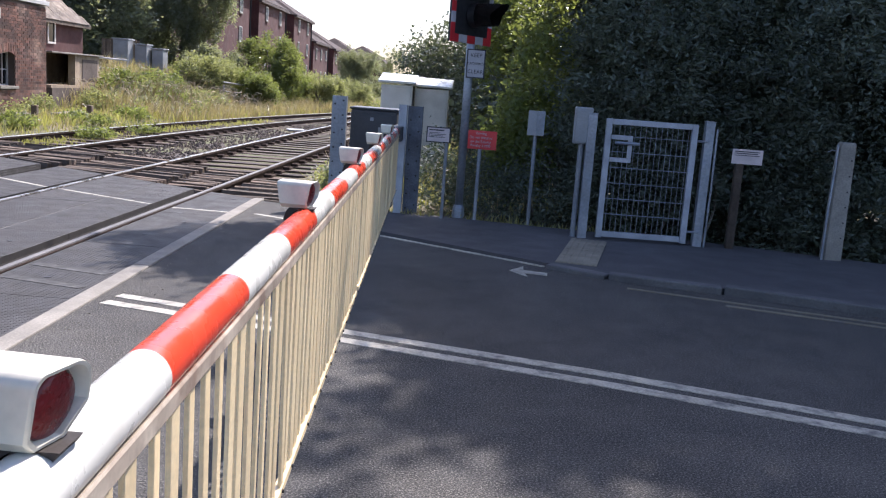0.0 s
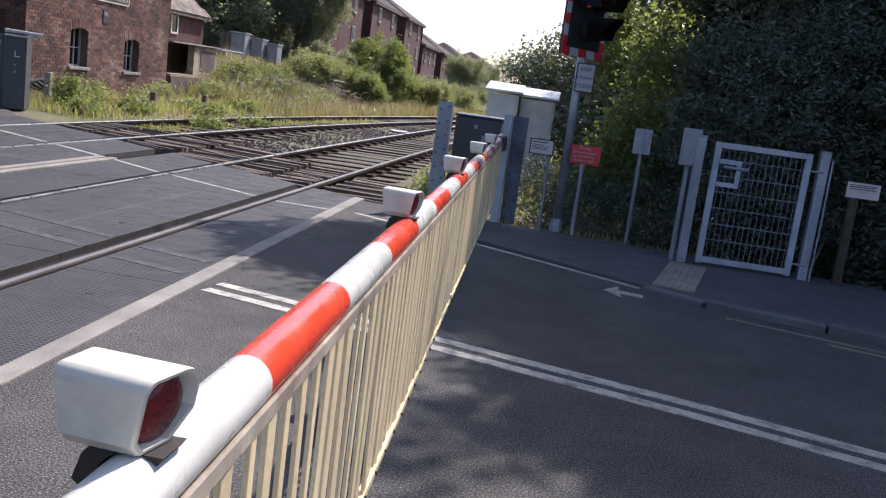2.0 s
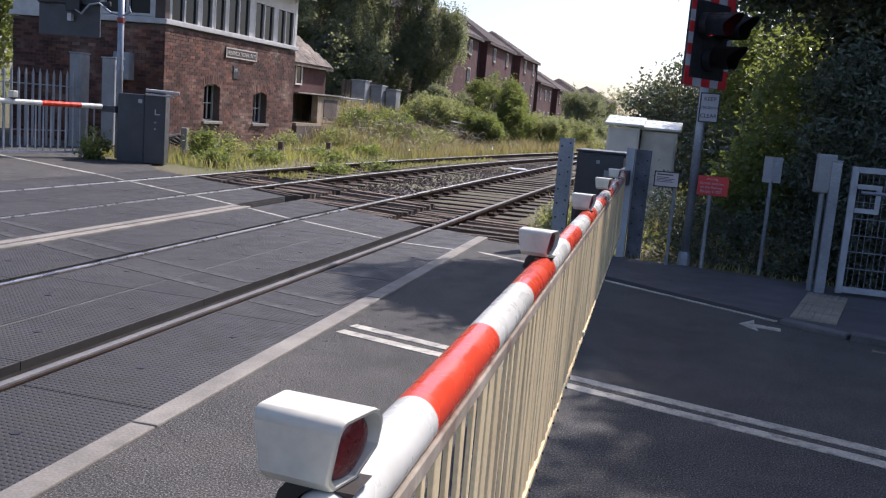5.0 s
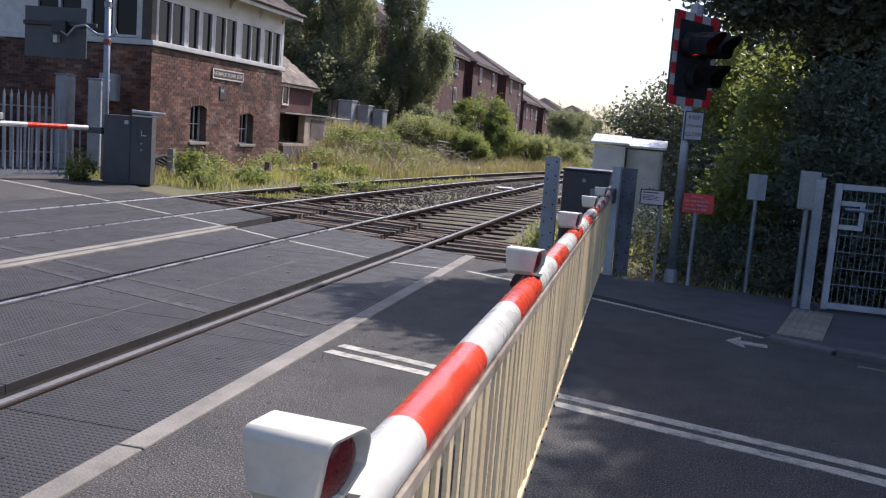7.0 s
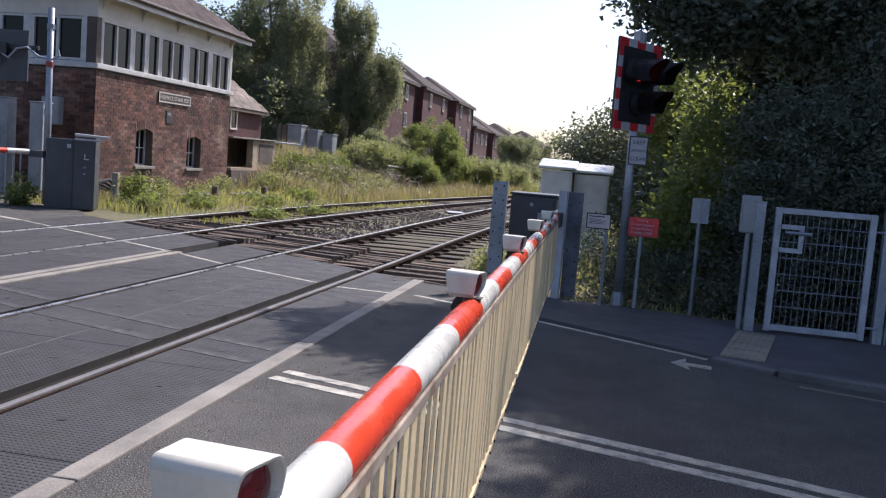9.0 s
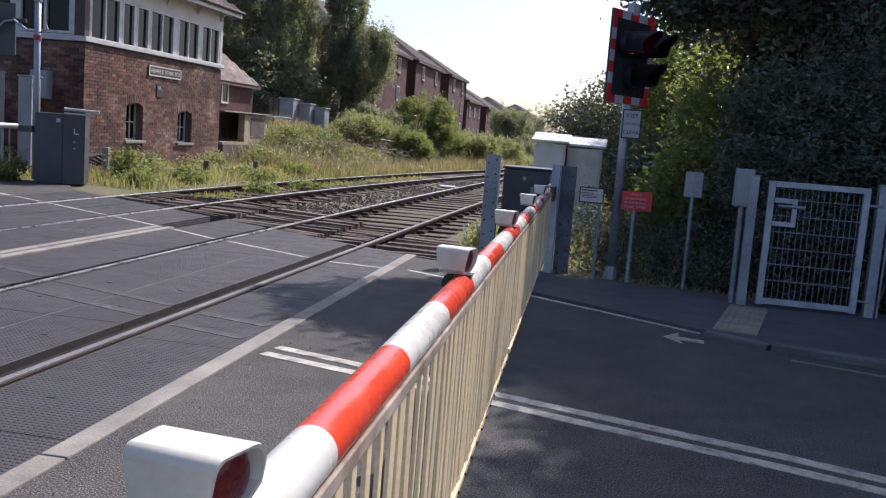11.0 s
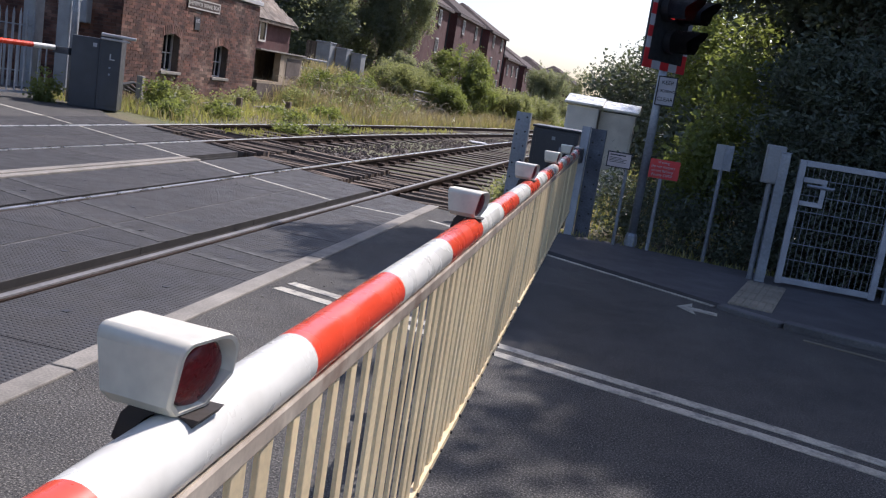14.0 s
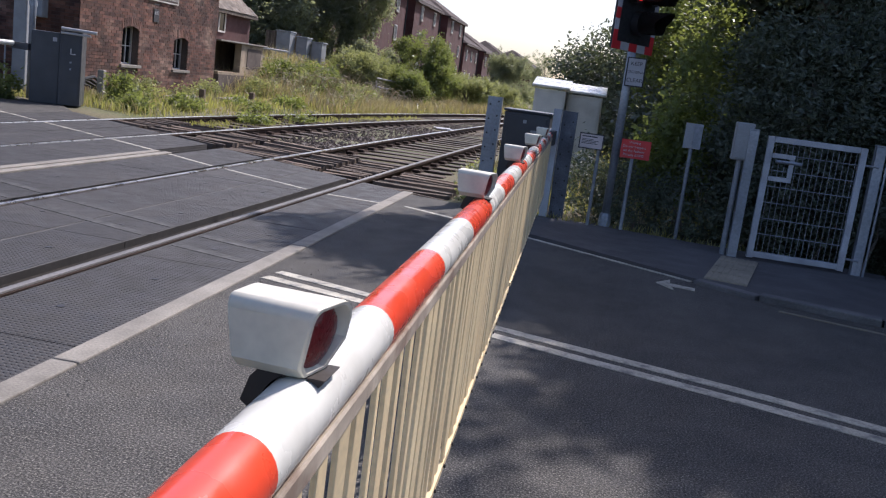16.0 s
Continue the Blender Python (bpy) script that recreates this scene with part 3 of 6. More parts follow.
def channel_post(name, x, y, w, d, z0, z1, label, category, material=GALV, rz=0, holes=True):
    e = thing(name, (x, y, z0), rz, label, category)
    h = z1 - z0
    t = 0.006
    outl = [(-w / 2, d / 2), (-w / 2, -d / 2), (w / 2, -d / 2), (w / 2, d / 2), (w / 2 - t, d / 2), (w / 2 - t, -d / 2 + t), (-w / 2 + t, -d / 2 + t), (-w / 2 + t, d / 2)]
    part("post", prism(outl, 0, h), material, e)
    if holes:
        me = finish("bolt", rod([(0, 0.004, 0), (0, -0.012, 0)], 0.011, 6), BLACK)
        z = 0.08
        while z < h:
            for sx in (-0.28, 0.28):
                share("bolt", me, e, pose(sx * w, -d / 2 - 0.002, z + (0.04 if sx > 0 else 0)))
            z += 0.16
    return e


channel_post("fence_post", -1.29, 10.4, 0.16, 0.1, -0.05, 1.24, "galvanised steel channel post with bolt holes", "post")
channel_post("barrier_post", -0.555, 10.06, 0.085, 0.14, 0.0, 1.2, "pale galvanised steel post beside the barrier end", "post", GALVPALE, holes=False)
channel_post("barrier_post", -0.425, 10.16, 0.16, 0.12, 0.0, 1.19, "dull galvanised drilled steel post beside the barrier end", "post", GALVDARK)


def machine(x0, x1, y0, y1, z0, z1):
    e = thing("barrier_machine", ((x0 + x1) / 2, (y0 + y1) / 2, z0), 0, "dark grey steel barrier machine cabinet", "cabinet")
    w, d, h = (x1 - x0) / 2, (y1 - y0) / 2, z1 - z0
    part("body", box(-w, w, -d, d, 0, h - 0.03), DARKBOX, e, bevel=0.012)
    part("lid", box(-w - 0.015, w + 0.015, -d - 0.015, d + 0.015, h - 0.028, h), DARKBOX, e, bevel=0.01)
    part("door", box(-w + 0.04, w - 0.04, -d - 0.012, -d - 0.001, 0.06, h - 0.07), DARKBOX, e, bevel=0.004)
    part("maker_plate", box(0.06, 0.18, -d - 0.016, -d - 0.0125, h - 0.3, h - 0.22), GREYPAINT, e, "small pale plate")
    part("door_handle", rod([(w - 0.09, -d - 0.013, h * 0.5), (w - 0.09, -d - 0.03, h * 0.5), (w - 0.09, -d - 0.03, h * 0.6)], 0.008, 6), GALV, e)
    part("indicator", box(-0.04, 0.0, -d - 0.02, -d - 0.0125, h - 0.15, h - 0.11), GREYPAINT, e)
    return e


machine(-1.22, -0.68, 10.85, 11.45, -0.05, 1.12)
# pivot arm from the machine to the boom
piv = thing("boom_pivot", (-0.62, 10.2, 0.9), 0, "dark steel pivot arm holding the barrier boom", "pivot arm")
part("arm", box(-0.05, 0.05, -0.5, 0.75, -0.06, 0.06), DARKBOX, piv, bevel=0.012)
part("clamp", box(-0.02, 0.09, -0.52, -0.3, -0.08, 0.075), DARKBOX, piv, bevel=0.01)


def pale_cabinet(x0, x1, y0, y1, z1, label):
    e = thing("equipment_cabinet", ((x0 + x1) / 2, (y0 + y1) / 2, -0.05), 0, label, "cabinet", "cream equipment cabinets")
    w, d, h = (x1 - x0) / 2, (y1 - y0) / 2, z1 + 0.05
    part("body", box(-w, w, -d, d, 0, h - 0.09), CREAMPAINT, e, bevel=0.01)
    bm = loft([[(-w - 0.05, -d - 0.06, h - 0.07), (w + 0.05, -d - 0.06, h - 0.07), (w + 0.05, -d - 0.06, h - 0.035), (-w - 0.05, -d - 0.06, h - 0.03)],
               [(-w - 0.05, d + 0.04, h - 0.08), (w + 0.05, d + 0.04, h - 0.08), (w + 0.05, d + 0.04, h + 0.08), (-w - 0.05, d + 0.04, h + 0.09)]])
    part("roof", bm, WHITE, e, "white overhanging roof", bevel=0.012)
    part("door", box(-w + 0.03, w - 0.03, -d - 0.012, -d - 0.001, 0.08, h - 0.14), CREAMPAINT, e, bevel=0.004)
    part("door_handle", box(w - 0.1, w - 0.07, -d - 0.03, -d - 0.0125, h * 0.5, h * 0.5 + 0.12), GALV, e, bevel=0.004)
    return e


CREAMPAINT = mat("cream_cabinet_paint", (0.74, 0.69, 0.6), 0.5, var=0.08, scale=3, fine=0.05, bump=0.05, stain=(0.4, 0.35, 0.28), stain_amt=0.3, stain_scale=4, space="Position")
pale_cabinet(-1.2, -0.72, 14.2, 14.75, 1.5, "cream steel cabinet with a sloping white roof")
pale_cabinet(-0.7, -0.17, 14.35, 14.95, 1.47, "cream steel cabinet with white roof beside another")


# road signal
def road_signal():
    e = thing("road_signal", (0.115, 10.0, 0.0), 0, "level crossing wigwag signal with striped backboard on a grey pole", "traffic signal")
    part("pole", rod([(0, 0, 0), (0, 0, 2.9)], 0.044, 14), GALV, e, "grey galvanised pole", smooth=True)
    part("base_collar", loft([[(0.075 * math.cos(a), 0.075 * math.sin(a), 0) for a in np.linspace(0, 2 * math.pi, 12, endpoint=False)],
                              [(0.062 * math.cos(a), 0.062 * math.sin(a), 0.14) for a in np.linspace(0, 2 * math.pi, 12, endpoint=False)],
                              [(0.047 * math.cos(a), 0.047 * math.sin(a), 0.17) for a in np.linspace(0, 2 * math.pi, 12, endpoint=False)]]), GALV, e)
    part("base_plate", box(-0.17, 0.17, -0.15, 0.15, 0.0, 0.025), BLACK, e, bevel=0.005)
    head = part("backboard", box(-0.4, 0.4, -0.012, 0.012, -0.46, 0.46), BLACK, e, "black backboard with red and white border", m=pose(-0.015, -0.09, 2.34, 0, 0, 58))
    # border tiles all round: alternately red and white
    def edge_tiles(n, a, b, along_x, off):
        L = (b - a) / n
        for k in range(n):
            lo, hi = a + L * k, a + L * (k + 1)
            bm = box(lo, hi, -0.016, -0.0125, off - 0.04, off + 0.04) if along_x else box(off - 0.04, off + 0.04, -0.016, -0.0125, lo, hi)
            part("border_panel", bm, SIGNRED if k % 2 == 0 else SIGNWHITE, head)
    edge_tiles(5, -0.4, 0.4, True, 0.42)
    edge_tiles(5, -0.4, 0.4, True, -0.42)
    edge_tiles(7, -0.38, 0.38, False, -0.36)
    edge_tiles(7, -0.38, 0.38, False, 0.36)
    def aspect(cx, cz, lit):
        body = rod([(cx, -0.02, cz), (cx, -0.1, cz)], 0.125, 24)
        part("lamp_body", body, BLACK, head)
        part("signal_lens", rod([(cx, -0.1, cz), (cx, -0.112, cz)], 0.1, 24), GLOW if lit else LENS, head, "lit red lamp" if lit else "unlit lamp")
        # long hood, cut back underneath
        bm = bmesh.new()
        n = 24
        A, B = [], []
        for k in range(n + 1):
            q = math.radians(-60 + 300 * k / n)
            depth = 0.2 + 0.13 * max(0.0, math.sin(q))
            A.append(bm.verts.new((cx + 0.122 * math.cos(q), -0.095, cz + 0.122 * math.sin(q))))
            B.append(bm.verts.new((cx + 0.118 * math.cos(q), -0.095 - depth, cz + 0.118 * math.sin(q))))
        for k in range(n):
            bm.faces.new((A[k], A[k + 1], B[k + 1], B[k]))
        bmesh.ops.solidify(bm, geom=list(bm.faces), thickness=0.006)
        part("hood", bm, BLACK, head, "black lamp hood", smooth=True)
    aspect(-0.15, 0.14, True)
    aspect(0.15, 0.14, False)
    aspect(0.0, -0.17, False)
    part("rear_box", box(-0.1, 0.1, 0.0125, 0.12, -0.2, 0.25), BLACK, head, bevel=0.01)
    part("top_bracket", box(-0.05, 0.05, -0.02, 0.06, 0.44, 0.56), SIGNWHITE, head, "white bracket", bevel=0.006)


road_signal()


def plate_sign(name, x0, x1, y, z0, z1, material, label, border=None):
    e = thing(name, ((x0 + x1) / 2, y, z0), 0, label, "sign")
    w, h = (x1 - x0) / 2, z1 - z0
    part("sign_plate", box(-w, w, -0.003, 0.003, 0, h), material, e)
    if border:
        for bx in ((-w, w, -0.006, -0.0035, h - 0.012, h), (-w, w, -0.006, -0.0035, 0, 0.012), (-w, -w + 0.012, -0.006, -0.0035, 0.012, h - 0.012), (w - 0.012, w, -0.006, -0.0035, 0.012, h - 0.012)):
            part("border", box(*bx), border, e, "dark border")
    return e


kc = plate_sign("crossing_sign", 0.085, 0.28, 9.925, 1.53, 1.83, SIGNWHITE, "white plate reading keep crossing clear on the pole", INK)
for w_, z_ in (("KEEP", 0.235), ("CROSSING", 0.15), ("CLEAR", 0.065)):
    lettering(w_, 0.056 if w_ != "CROSSING" else 0.037, INK, kc, pose(0, -0.005, z_, 90, 0, 0))
part("clip", box(-0.06, 0.0, 0.004, 0.03, 0.1, 0.16), GALV, kc)
ws = plate_sign("warning_sign", 0.16, 0.465, 9.86, 0.795, 0.99, SIGNRED, "red trespass warning sign with white lettering")
part("sign_post", rod([(-0.02, 0.025, -0.8), (-0.02, 0.025, 0.17)], 0.02, 8), GALV, ws)
for k, w_ in enumerate(("Warning", "Do not trespass", "on the Railway", "Penalty £1000")):
    lettering(w_, 0.037 if k else 0.033, SIGNWHITE, ws, pose(-0.015, -0.005, 0.165 - 0.043 * k, 90, 0, 0))
wn2 = plate_sign("notice", -0.28, -0.025, 9.8, 0.835, 1.0, PINKNOTE, "white notice with a dark border on a post", INK)
part("sign_post", rod([(0.09, 0.025, -0.82), (0.09, 0.025, 0.15)], 0.018, 8), GALV, wn2)
bars_text(wn2, [(-0.1, 0.06, 0.125, 0.012), (-0.1, 0.02, 0.1, 0.006), (-0.1, 0.08, 0.085, 0.006), (-0.1, 0.05, 0.07, 0.006), (-0.1, 0.07, 0.055, 0.006)], INK)
sb = thing("small_sign", (0.87, 9.9, 0.0), 0, "back of a small grey sign on a thin post", "sign")
part("sign_plate", box(-0.09, 0.085, -0.028, -0.022, 0.98, 1.24), GREYPAINT, sb, bevel=0.002)
part("sign_plate", box(0.0, 0.086, -0.036, -0.0285, 0.99, 1.235), GALV, sb, "folded second plate")
part("post", rod([(0, 0, 0), (0, 0, 1.22)], 0.02, 8), GALV, sb)
n2 = plate_sign("notice", 2.76, 3.06, 9.2, 0.88, 1.025, PINKNOTE, "pale notice board on a timber post by the hedge")
bars_text(n2, [(-0.13, 0.12, 0.118, 0.008), (-0.13, 0.1, 0.1, 0.008), (-0.13, 0.12, 0.082, 0.006)], INK)
part("post", box(-0.1, -0.02, 0.006, 0.07, -0.86, 0.1), TIMBER, n2, "weathered timber post", bevel=0.008)

# telephone box by the gate
tb = thing("telephone_box", (1.28, 9.25, 0.0), 0, "small grey crossing telephone box on a steel post", "telephone box")
part("case", box(-0.085, 0.085, -0.06, 0.06, 0.96, 1.32), GREYPAINT, tb, bevel=0.012)
part("door", box(-0.07, 0.07, -0.067, -0.061, 0.98, 1.29), GREYPAINT, tb, bevel=0.003)
part("post", rod([(0, 0, 0), (0, 0, 0.96)], 0.028, 10), GALV, tb)
part("conduit", rod([(0.06, -0.02, 0), (0.06, -0.02, 0.5), (0.065, -0.02, 0.96)], 0.012, 6), GALV, tb)


# pedestrian gate
def gate_post(x, label):
    e = thing("gate_post", (x, 9.22, 0.02), 0, label, "gate post", "gate posts")
    part("post", box(-0.045, 0.045, -0.045, 0.045, 0, 1.24), GALV, e, bevel=0.006)
    part("cap", box(-0.048, 0.048, -0.048, 0.048, 1.241, 1.252), GALV, e)
    return e


gate_post(1.365, "square galvanised gate post carrying the latch")
rp = gate_post(2.515, "square galvanised gate post with hinges")
for z in (0.15, 1.05):
    part("hinge", rod([(-0.11, -0.01, z), (0.0, -0.05, z)], 0.012, 6), GALV, rp)
part("cable", rod([(0.065, -0.05, 0.0), (0.07, -0.055, 0.6), (0.066, -0.05, 1.18)], 0.011, 6), GALV, rp)
gate = thing("pedestrian_gate", (1.95, 9.2, 0.03), 0, "closed galvanised mesh pedestrian gate", "gate")
GW, GH = 0.45, 1.2
for nm, bx in (("stile", (-GW, -GW + 0.06, -0.025, 0.025, 0.02, GH)), ("stile", (GW - 0.06, GW, -0.025, 0.025, 0.02, GH)), ("top_rail", (-GW + 0.0605, GW - 0.0605, -0.024, 0.024, GH - 0.055, GH)), ("bottom_rail", (-GW + 0.0605, GW - 0.0605, -0.024, 0.024, 0.03, 0.085))):
    part(nm, box(*bx), GALVPALE, gate, bevel=0.004)
wire_me = finish("mesh_wire", rod([(0, 0, 0.085), (0, 0, GH - 0.055)], 0.0026, 5), GALV)
for k in range(15):
    share("mesh_wire", wire_me, gate, pose(-GW + 0.06 + 0.052 * (k + 0.5), 0, 0))
hw_me = finish("cross_wire", rod([(-GW + 0.06, 0, 0), (GW - 0.06, 0, 0)], 0.003, 5), GALV)
for k in range(6):
    for dy in (-0.0075, 0.0075):
        share("cross_wire", hw_me, gate, pose(0, dy, 0.26 + 0.155 * k))
for bx in ((-GW + 0.061, -GW + 0.27, -0.032, -0.02, 1.0, 1.045), (-GW + 0.061, -GW + 0.27, -0.032, -0.02, 0.78, 0.825), (-GW + 0.225, -GW + 0.27, -0.032, -0.02, 0.8255, 0.9995)):
    part("latch_frame", box(*bx), GALVPALE, gate, "flat latch guard", bevel=0.002)
part("latch", rod([(-GW + 0.1, -0.03, 0.97), (-GW + 0.34, -0.04, 0.97)], 0.016, 8), GALV, gate)

cp = thing("concrete_post", (3.78, 9.02, 0.0), 0, "weathered concrete fence post by the hedge", "post")
part("post", loft([[(-0.085, -0.07, -0.05), (0.085, -0.07, -0.05), (0.085, 0.07, -0.05), (-0.085, 0.07, -0.05)], [(-0.075, -0.06, 1.13), (0.075, -0.06, 1.13), (0.075, 0.06, 1.13), (-0.075, 0.06, 1.13)], [(-0.06, -0.05, 1.17), (0.07, -0.05, 1.17), (0.07, 0.05, 1.17), (-0.06, 0.05, 1.17)]]), CONCRETE, cp, bevel=0.01)
part("cable", rod([(-0.115, -0.08, 0.0), (-0.12, -0.085, 0.5), (-0.108, -0.08, 0.9), (-0.105, -0.07, 1.15)], 0.011, 6), GALV, cp)
part("hook", rod([(-0.1, -0.06, 1.08), (-0.16, -0.08, 1.09), (-0.2, -0.08, 1.07)], 0.006, 5), GALV, cp)
hole_me = finish("wire_hole", rod([(0, 0.01, 0), (0, -0.006, 0)], 0.008, 6), BLACK)
for k in range(6):
    share("wire_hole", hole_me, cp, pose(0.045, -0.064, 0.25 + 0.15 * k))
# ---- signal box ----
BX0, BX1, BY0, BY1, BZ = -16.2, -12.0, 19.2, 26.4, 2.9
box_house = thing("signal_box", (0, 0, 0), 0, "two-storey brick signal box with a glazed upper floor", "signal box")
# core walls with real openings: front piers round two arched windows
WINS = [(21.06, 21.86, 0.7, 1.6), (23.76, 24.58, 0.66, 1.5)]
wall = part("wall", box(BX0, BX1 - 0.26, BY0 + 0.03, BY1, -0.2, BZ - 0.02), MORTAR, box_house, "brown brick wall")
front = bmesh.new()
ys = [BY0 + 0.03, WINS[0][0], WINS[0][1], WINS[1][0], WINS[1][1], BY1]
for a, b in ((0, 1), (2, 3), (4, 5)):
    box(BX1 - 0.2595, BX1 - 0.02, ys[a], ys[b], -0.2, BZ - 0.02, front)
for y0, y1, z0, z1 in WINS:
    box(BX1 - 0.2595, BX1 - 0.02, y0, y1, -0.2, z0, front)
    box(BX1 - 0.2595, BX1 - 0.02, y0, y1, z1 + 0.06, BZ - 0.02, front)
part("front_wall", front, MORTAR, box_house, "brick front with window openings")
for y0, y1, z0, z1 in WINS:
    yc, w = (y0 + y1) / 2, (y1 - y0) / 2
    wdw = part("window", box(BX1 - 0.2585, BX1 - 0.235, y0, y1, z0, z1 + 0.06), PANE, box_house, "dark arched window")
    for bx in ((y0, y0 + 0.035, z0, z1 + 0.05), (y1 - 0.035, y1, z0, z1 + 0.05), (y0 + 0.035, y1 - 0.035, z0, z0 + 0.035), (y0 + 0.035, y1 - 0.035, z1, z1 + 0.055)):
        part("frame", box(BX1 - 0.234, BX1 - 0.19, bx[0], bx[1], bx[2], bx[3]), FRAMEWHITE, wdw)
    for f in (1 / 3, 2 / 3):
        part("glazing_bar", box(BX1 - 0.234, BX1 - 0.205, y0 + (y1 - y0) * f - 0.014, y0 + (y1 - y0) * f + 0.014, z0 + 0.05, z1), FRAMEWHITE, wdw)
    part("glazing_bar", box(BX1 - 0.2345, BX1 - 0.206, y0 + 0.05, y1 - 0.05, (z0 + z1) / 2 - 0.012, (z0 + z1) / 2 + 0.012), FRAMEWHITE, wdw)
    part("sill", box(BX1 - 0.1, BX1 + 0.07, y0 - 0.09, y1 + 0.09, z0 - 0.08, z0 - 0.002), CONCRETE, box_house, "pale stone sill", bevel=0.01)
    # arch of bricks on edge
    for k in range(11):
        q = (k - 5) / 5.0
        me = box(-0.03, 0.012, -0.034, 0.034, 0.0, 0.22)
        part("arch_brick", me, BRICK, box_house, m=pose(BX1, yc + q * w * 0.98, z1 + 0.04 - 0.08 * q * q, -q * 14, 0, 0))

# band, boards and glazing of the upper floor
part("sill_band", box(BX0 - 0.05, BX1 + 0.07, BY0 - 0.07, BY1 + 0.07, BZ, BZ + 0.12), FRAMEWHITE, box_house, "white painted sill band", bevel=0.015)
# solid block filling the room; its dark brown stands in for indoor shade
part("interior", box(BX0 + 0.15, BX1 - 0.12, BY0 + 0.12, BY1 - 0.12, BZ + 0.121, 4.42), BROWN, box_house, "solid dark brown block standing in for the dim room behind the glass")
part("upper_boarding", box(BX0 + 0.02, BX1 - 0.0, BY0 + 0.0, BY1, 4.06, 4.62), CREAMWOOD, box_house, "cream boarding under the eaves")
for k in range(3):
    part("board_joint", box(BX1 - 0.001, BX1 + 0.006, BY0, BY1, 4.19 + 0.14 * k, 4.2 + 0.14 * k), CREAMWOOD, box_house)
part("corner_post", box(BX1 - 0.26, BX1 - 0.001, BY0 - 0.02, BY0 + 0.17, BZ + 0.1205, 4.0595), BROWN, box_house, "dark brown corner post")
part("corner_post", box(BX1 - 0.2, BX1 - 0.001, BY1 - 0.16, BY1 + 0.001, BZ + 0.1205, 4.0595), FRAMEWHITE, box_house)
FW = [(19.42, 20.68, 2), (20.78, 21.36, 1), (21.45, 22.04, 1), (22.12, 23.38, 2), (23.62, 24.86, 2), (25.04, 26.2, 2)]


def sash(parent, a, b, n, along_y, plane, z0=2.98, z1=4.05):
    """A window of n panes between a and b, along y on the front or along x on the side."""
    def bb(u0, u1, d0, d1, za, zb):
        return box(plane + d0, plane + d1, u0, u1, za, zb) if along_y else box(u0, u1, plane - d1, plane - d0, za, zb)
    w = part("window", bb(a, b, -0.1, -0.07, z0, z1), PANE, parent, "dark glazed sliding window")
    f = 0.055
    for u0, u1, za, zb in ((a, a + f, z0, z1), (b - f, b, z0, z1), (a + f, b - f, z0, z0 + f), (a + f, b - f, z1 - f, z1)):
        part("frame", bb(u0, u1, -0.069, -0.005, za, zb), FRAMEWHITE, w)
    for k in range(1, n):
        m = a + (b - a) * k / n
        part("mullion", bb(m - 0.035, m + 0.035, -0.0695, -0.01, z0 + f, z1 - f), FRAMEWHITE, w)


prev = BY0 + 0.17
for a, b, n in FW:
    if a - prev > 0.02:
        part("pier", box(BX1 - 0.1, BX1 - 0.012, prev, a, BZ + 0.1205, 4.0595), FRAMEWHITE, box_house)
    part("apron", box(BX1 - 0.1, BX1 - 0.012, a, b, BZ + 0.1205, 2.98), FRAMEWHITE, box_house)
    part("head", box(BX1 - 0.1, BX1 - 0.012, a, b, 4.05, 4.0595), FRAMEWHITE, box_house)
    sash(box_house, a, b, n, True, BX1)
    prev = b
part("pier", box(BX1 - 0.1, BX1 - 0.012, prev, BY1 - 0.161, BZ + 0.1205, 4.0595), FRAMEWHITE, box_house)
for a, b in ((-13.68, -12.36), (-15.15, -13.85)):
    sash(box_house, a, b, 2, False, BY0, 3.06, 4.05)
part("side_boarding", box(BX0, BX1 - 0.261, BY0 + 0.0015, BY0 + 0.12, BZ + 0.1205, 3.05), FRAMEWHITE, box_house)
for a, b in ((-12.36, -12.262), (-13.85, -13.68), (-16.2, -15.15)):
    part("side_pier", box(a, b, BY0 + 0.002, BY0 + 0.119, 3.0505, 4.0595), FRAMEWHITE, box_house)
# hipped slate roof with deep eaves
EZ, OV = 4.66, 0.42
ex0, ex1, ey0, ey1 = BX0 - OV, BX1 + OV, BY0 - OV, BY1 + OV
rx, rz = (BX0 + BX1) / 2, 6.35
bm = bmesh.new()
c = [bm.verts.new(p) for p in ((ex0, ey0, EZ), (ex1, ey0, EZ), (ex1, ey1, EZ), (ex0, ey1, EZ))]
lo = [bm.verts.new(p) for p in ((ex0, ey0, EZ - 0.07), (ex1, ey0, EZ - 0.07), (ex1, ey1, EZ - 0.07), (ex0, ey1, EZ - 0.07))]
r0, r1 = bm.verts.new((rx, ey0 + 2.4, rz)), bm.verts.new((rx, ey1 - 2.4, rz))
for f in ((c[0], c[1], r0), (c[1], c[2], r1, r0), (c[2], c[3], r1), (c[3], c[0], r0, r1), tuple(lo[::-1])):
    bm.faces.new(f)
for i in range(4):
    bm.faces.new((lo[i], lo[(i + 1) % 4], c[(i + 1) % 4], c[i]))
roof = part("roof", bm, SLATE, box_house, "hipped slate roof with deep eaves")
tilt = math.degrees(math.atan2(rz - EZ, ex1 - rx))
sl = finish("slate", box(-0.006, 0.006, -0.14, 0.14, 0.0, 0.26), SLATE)
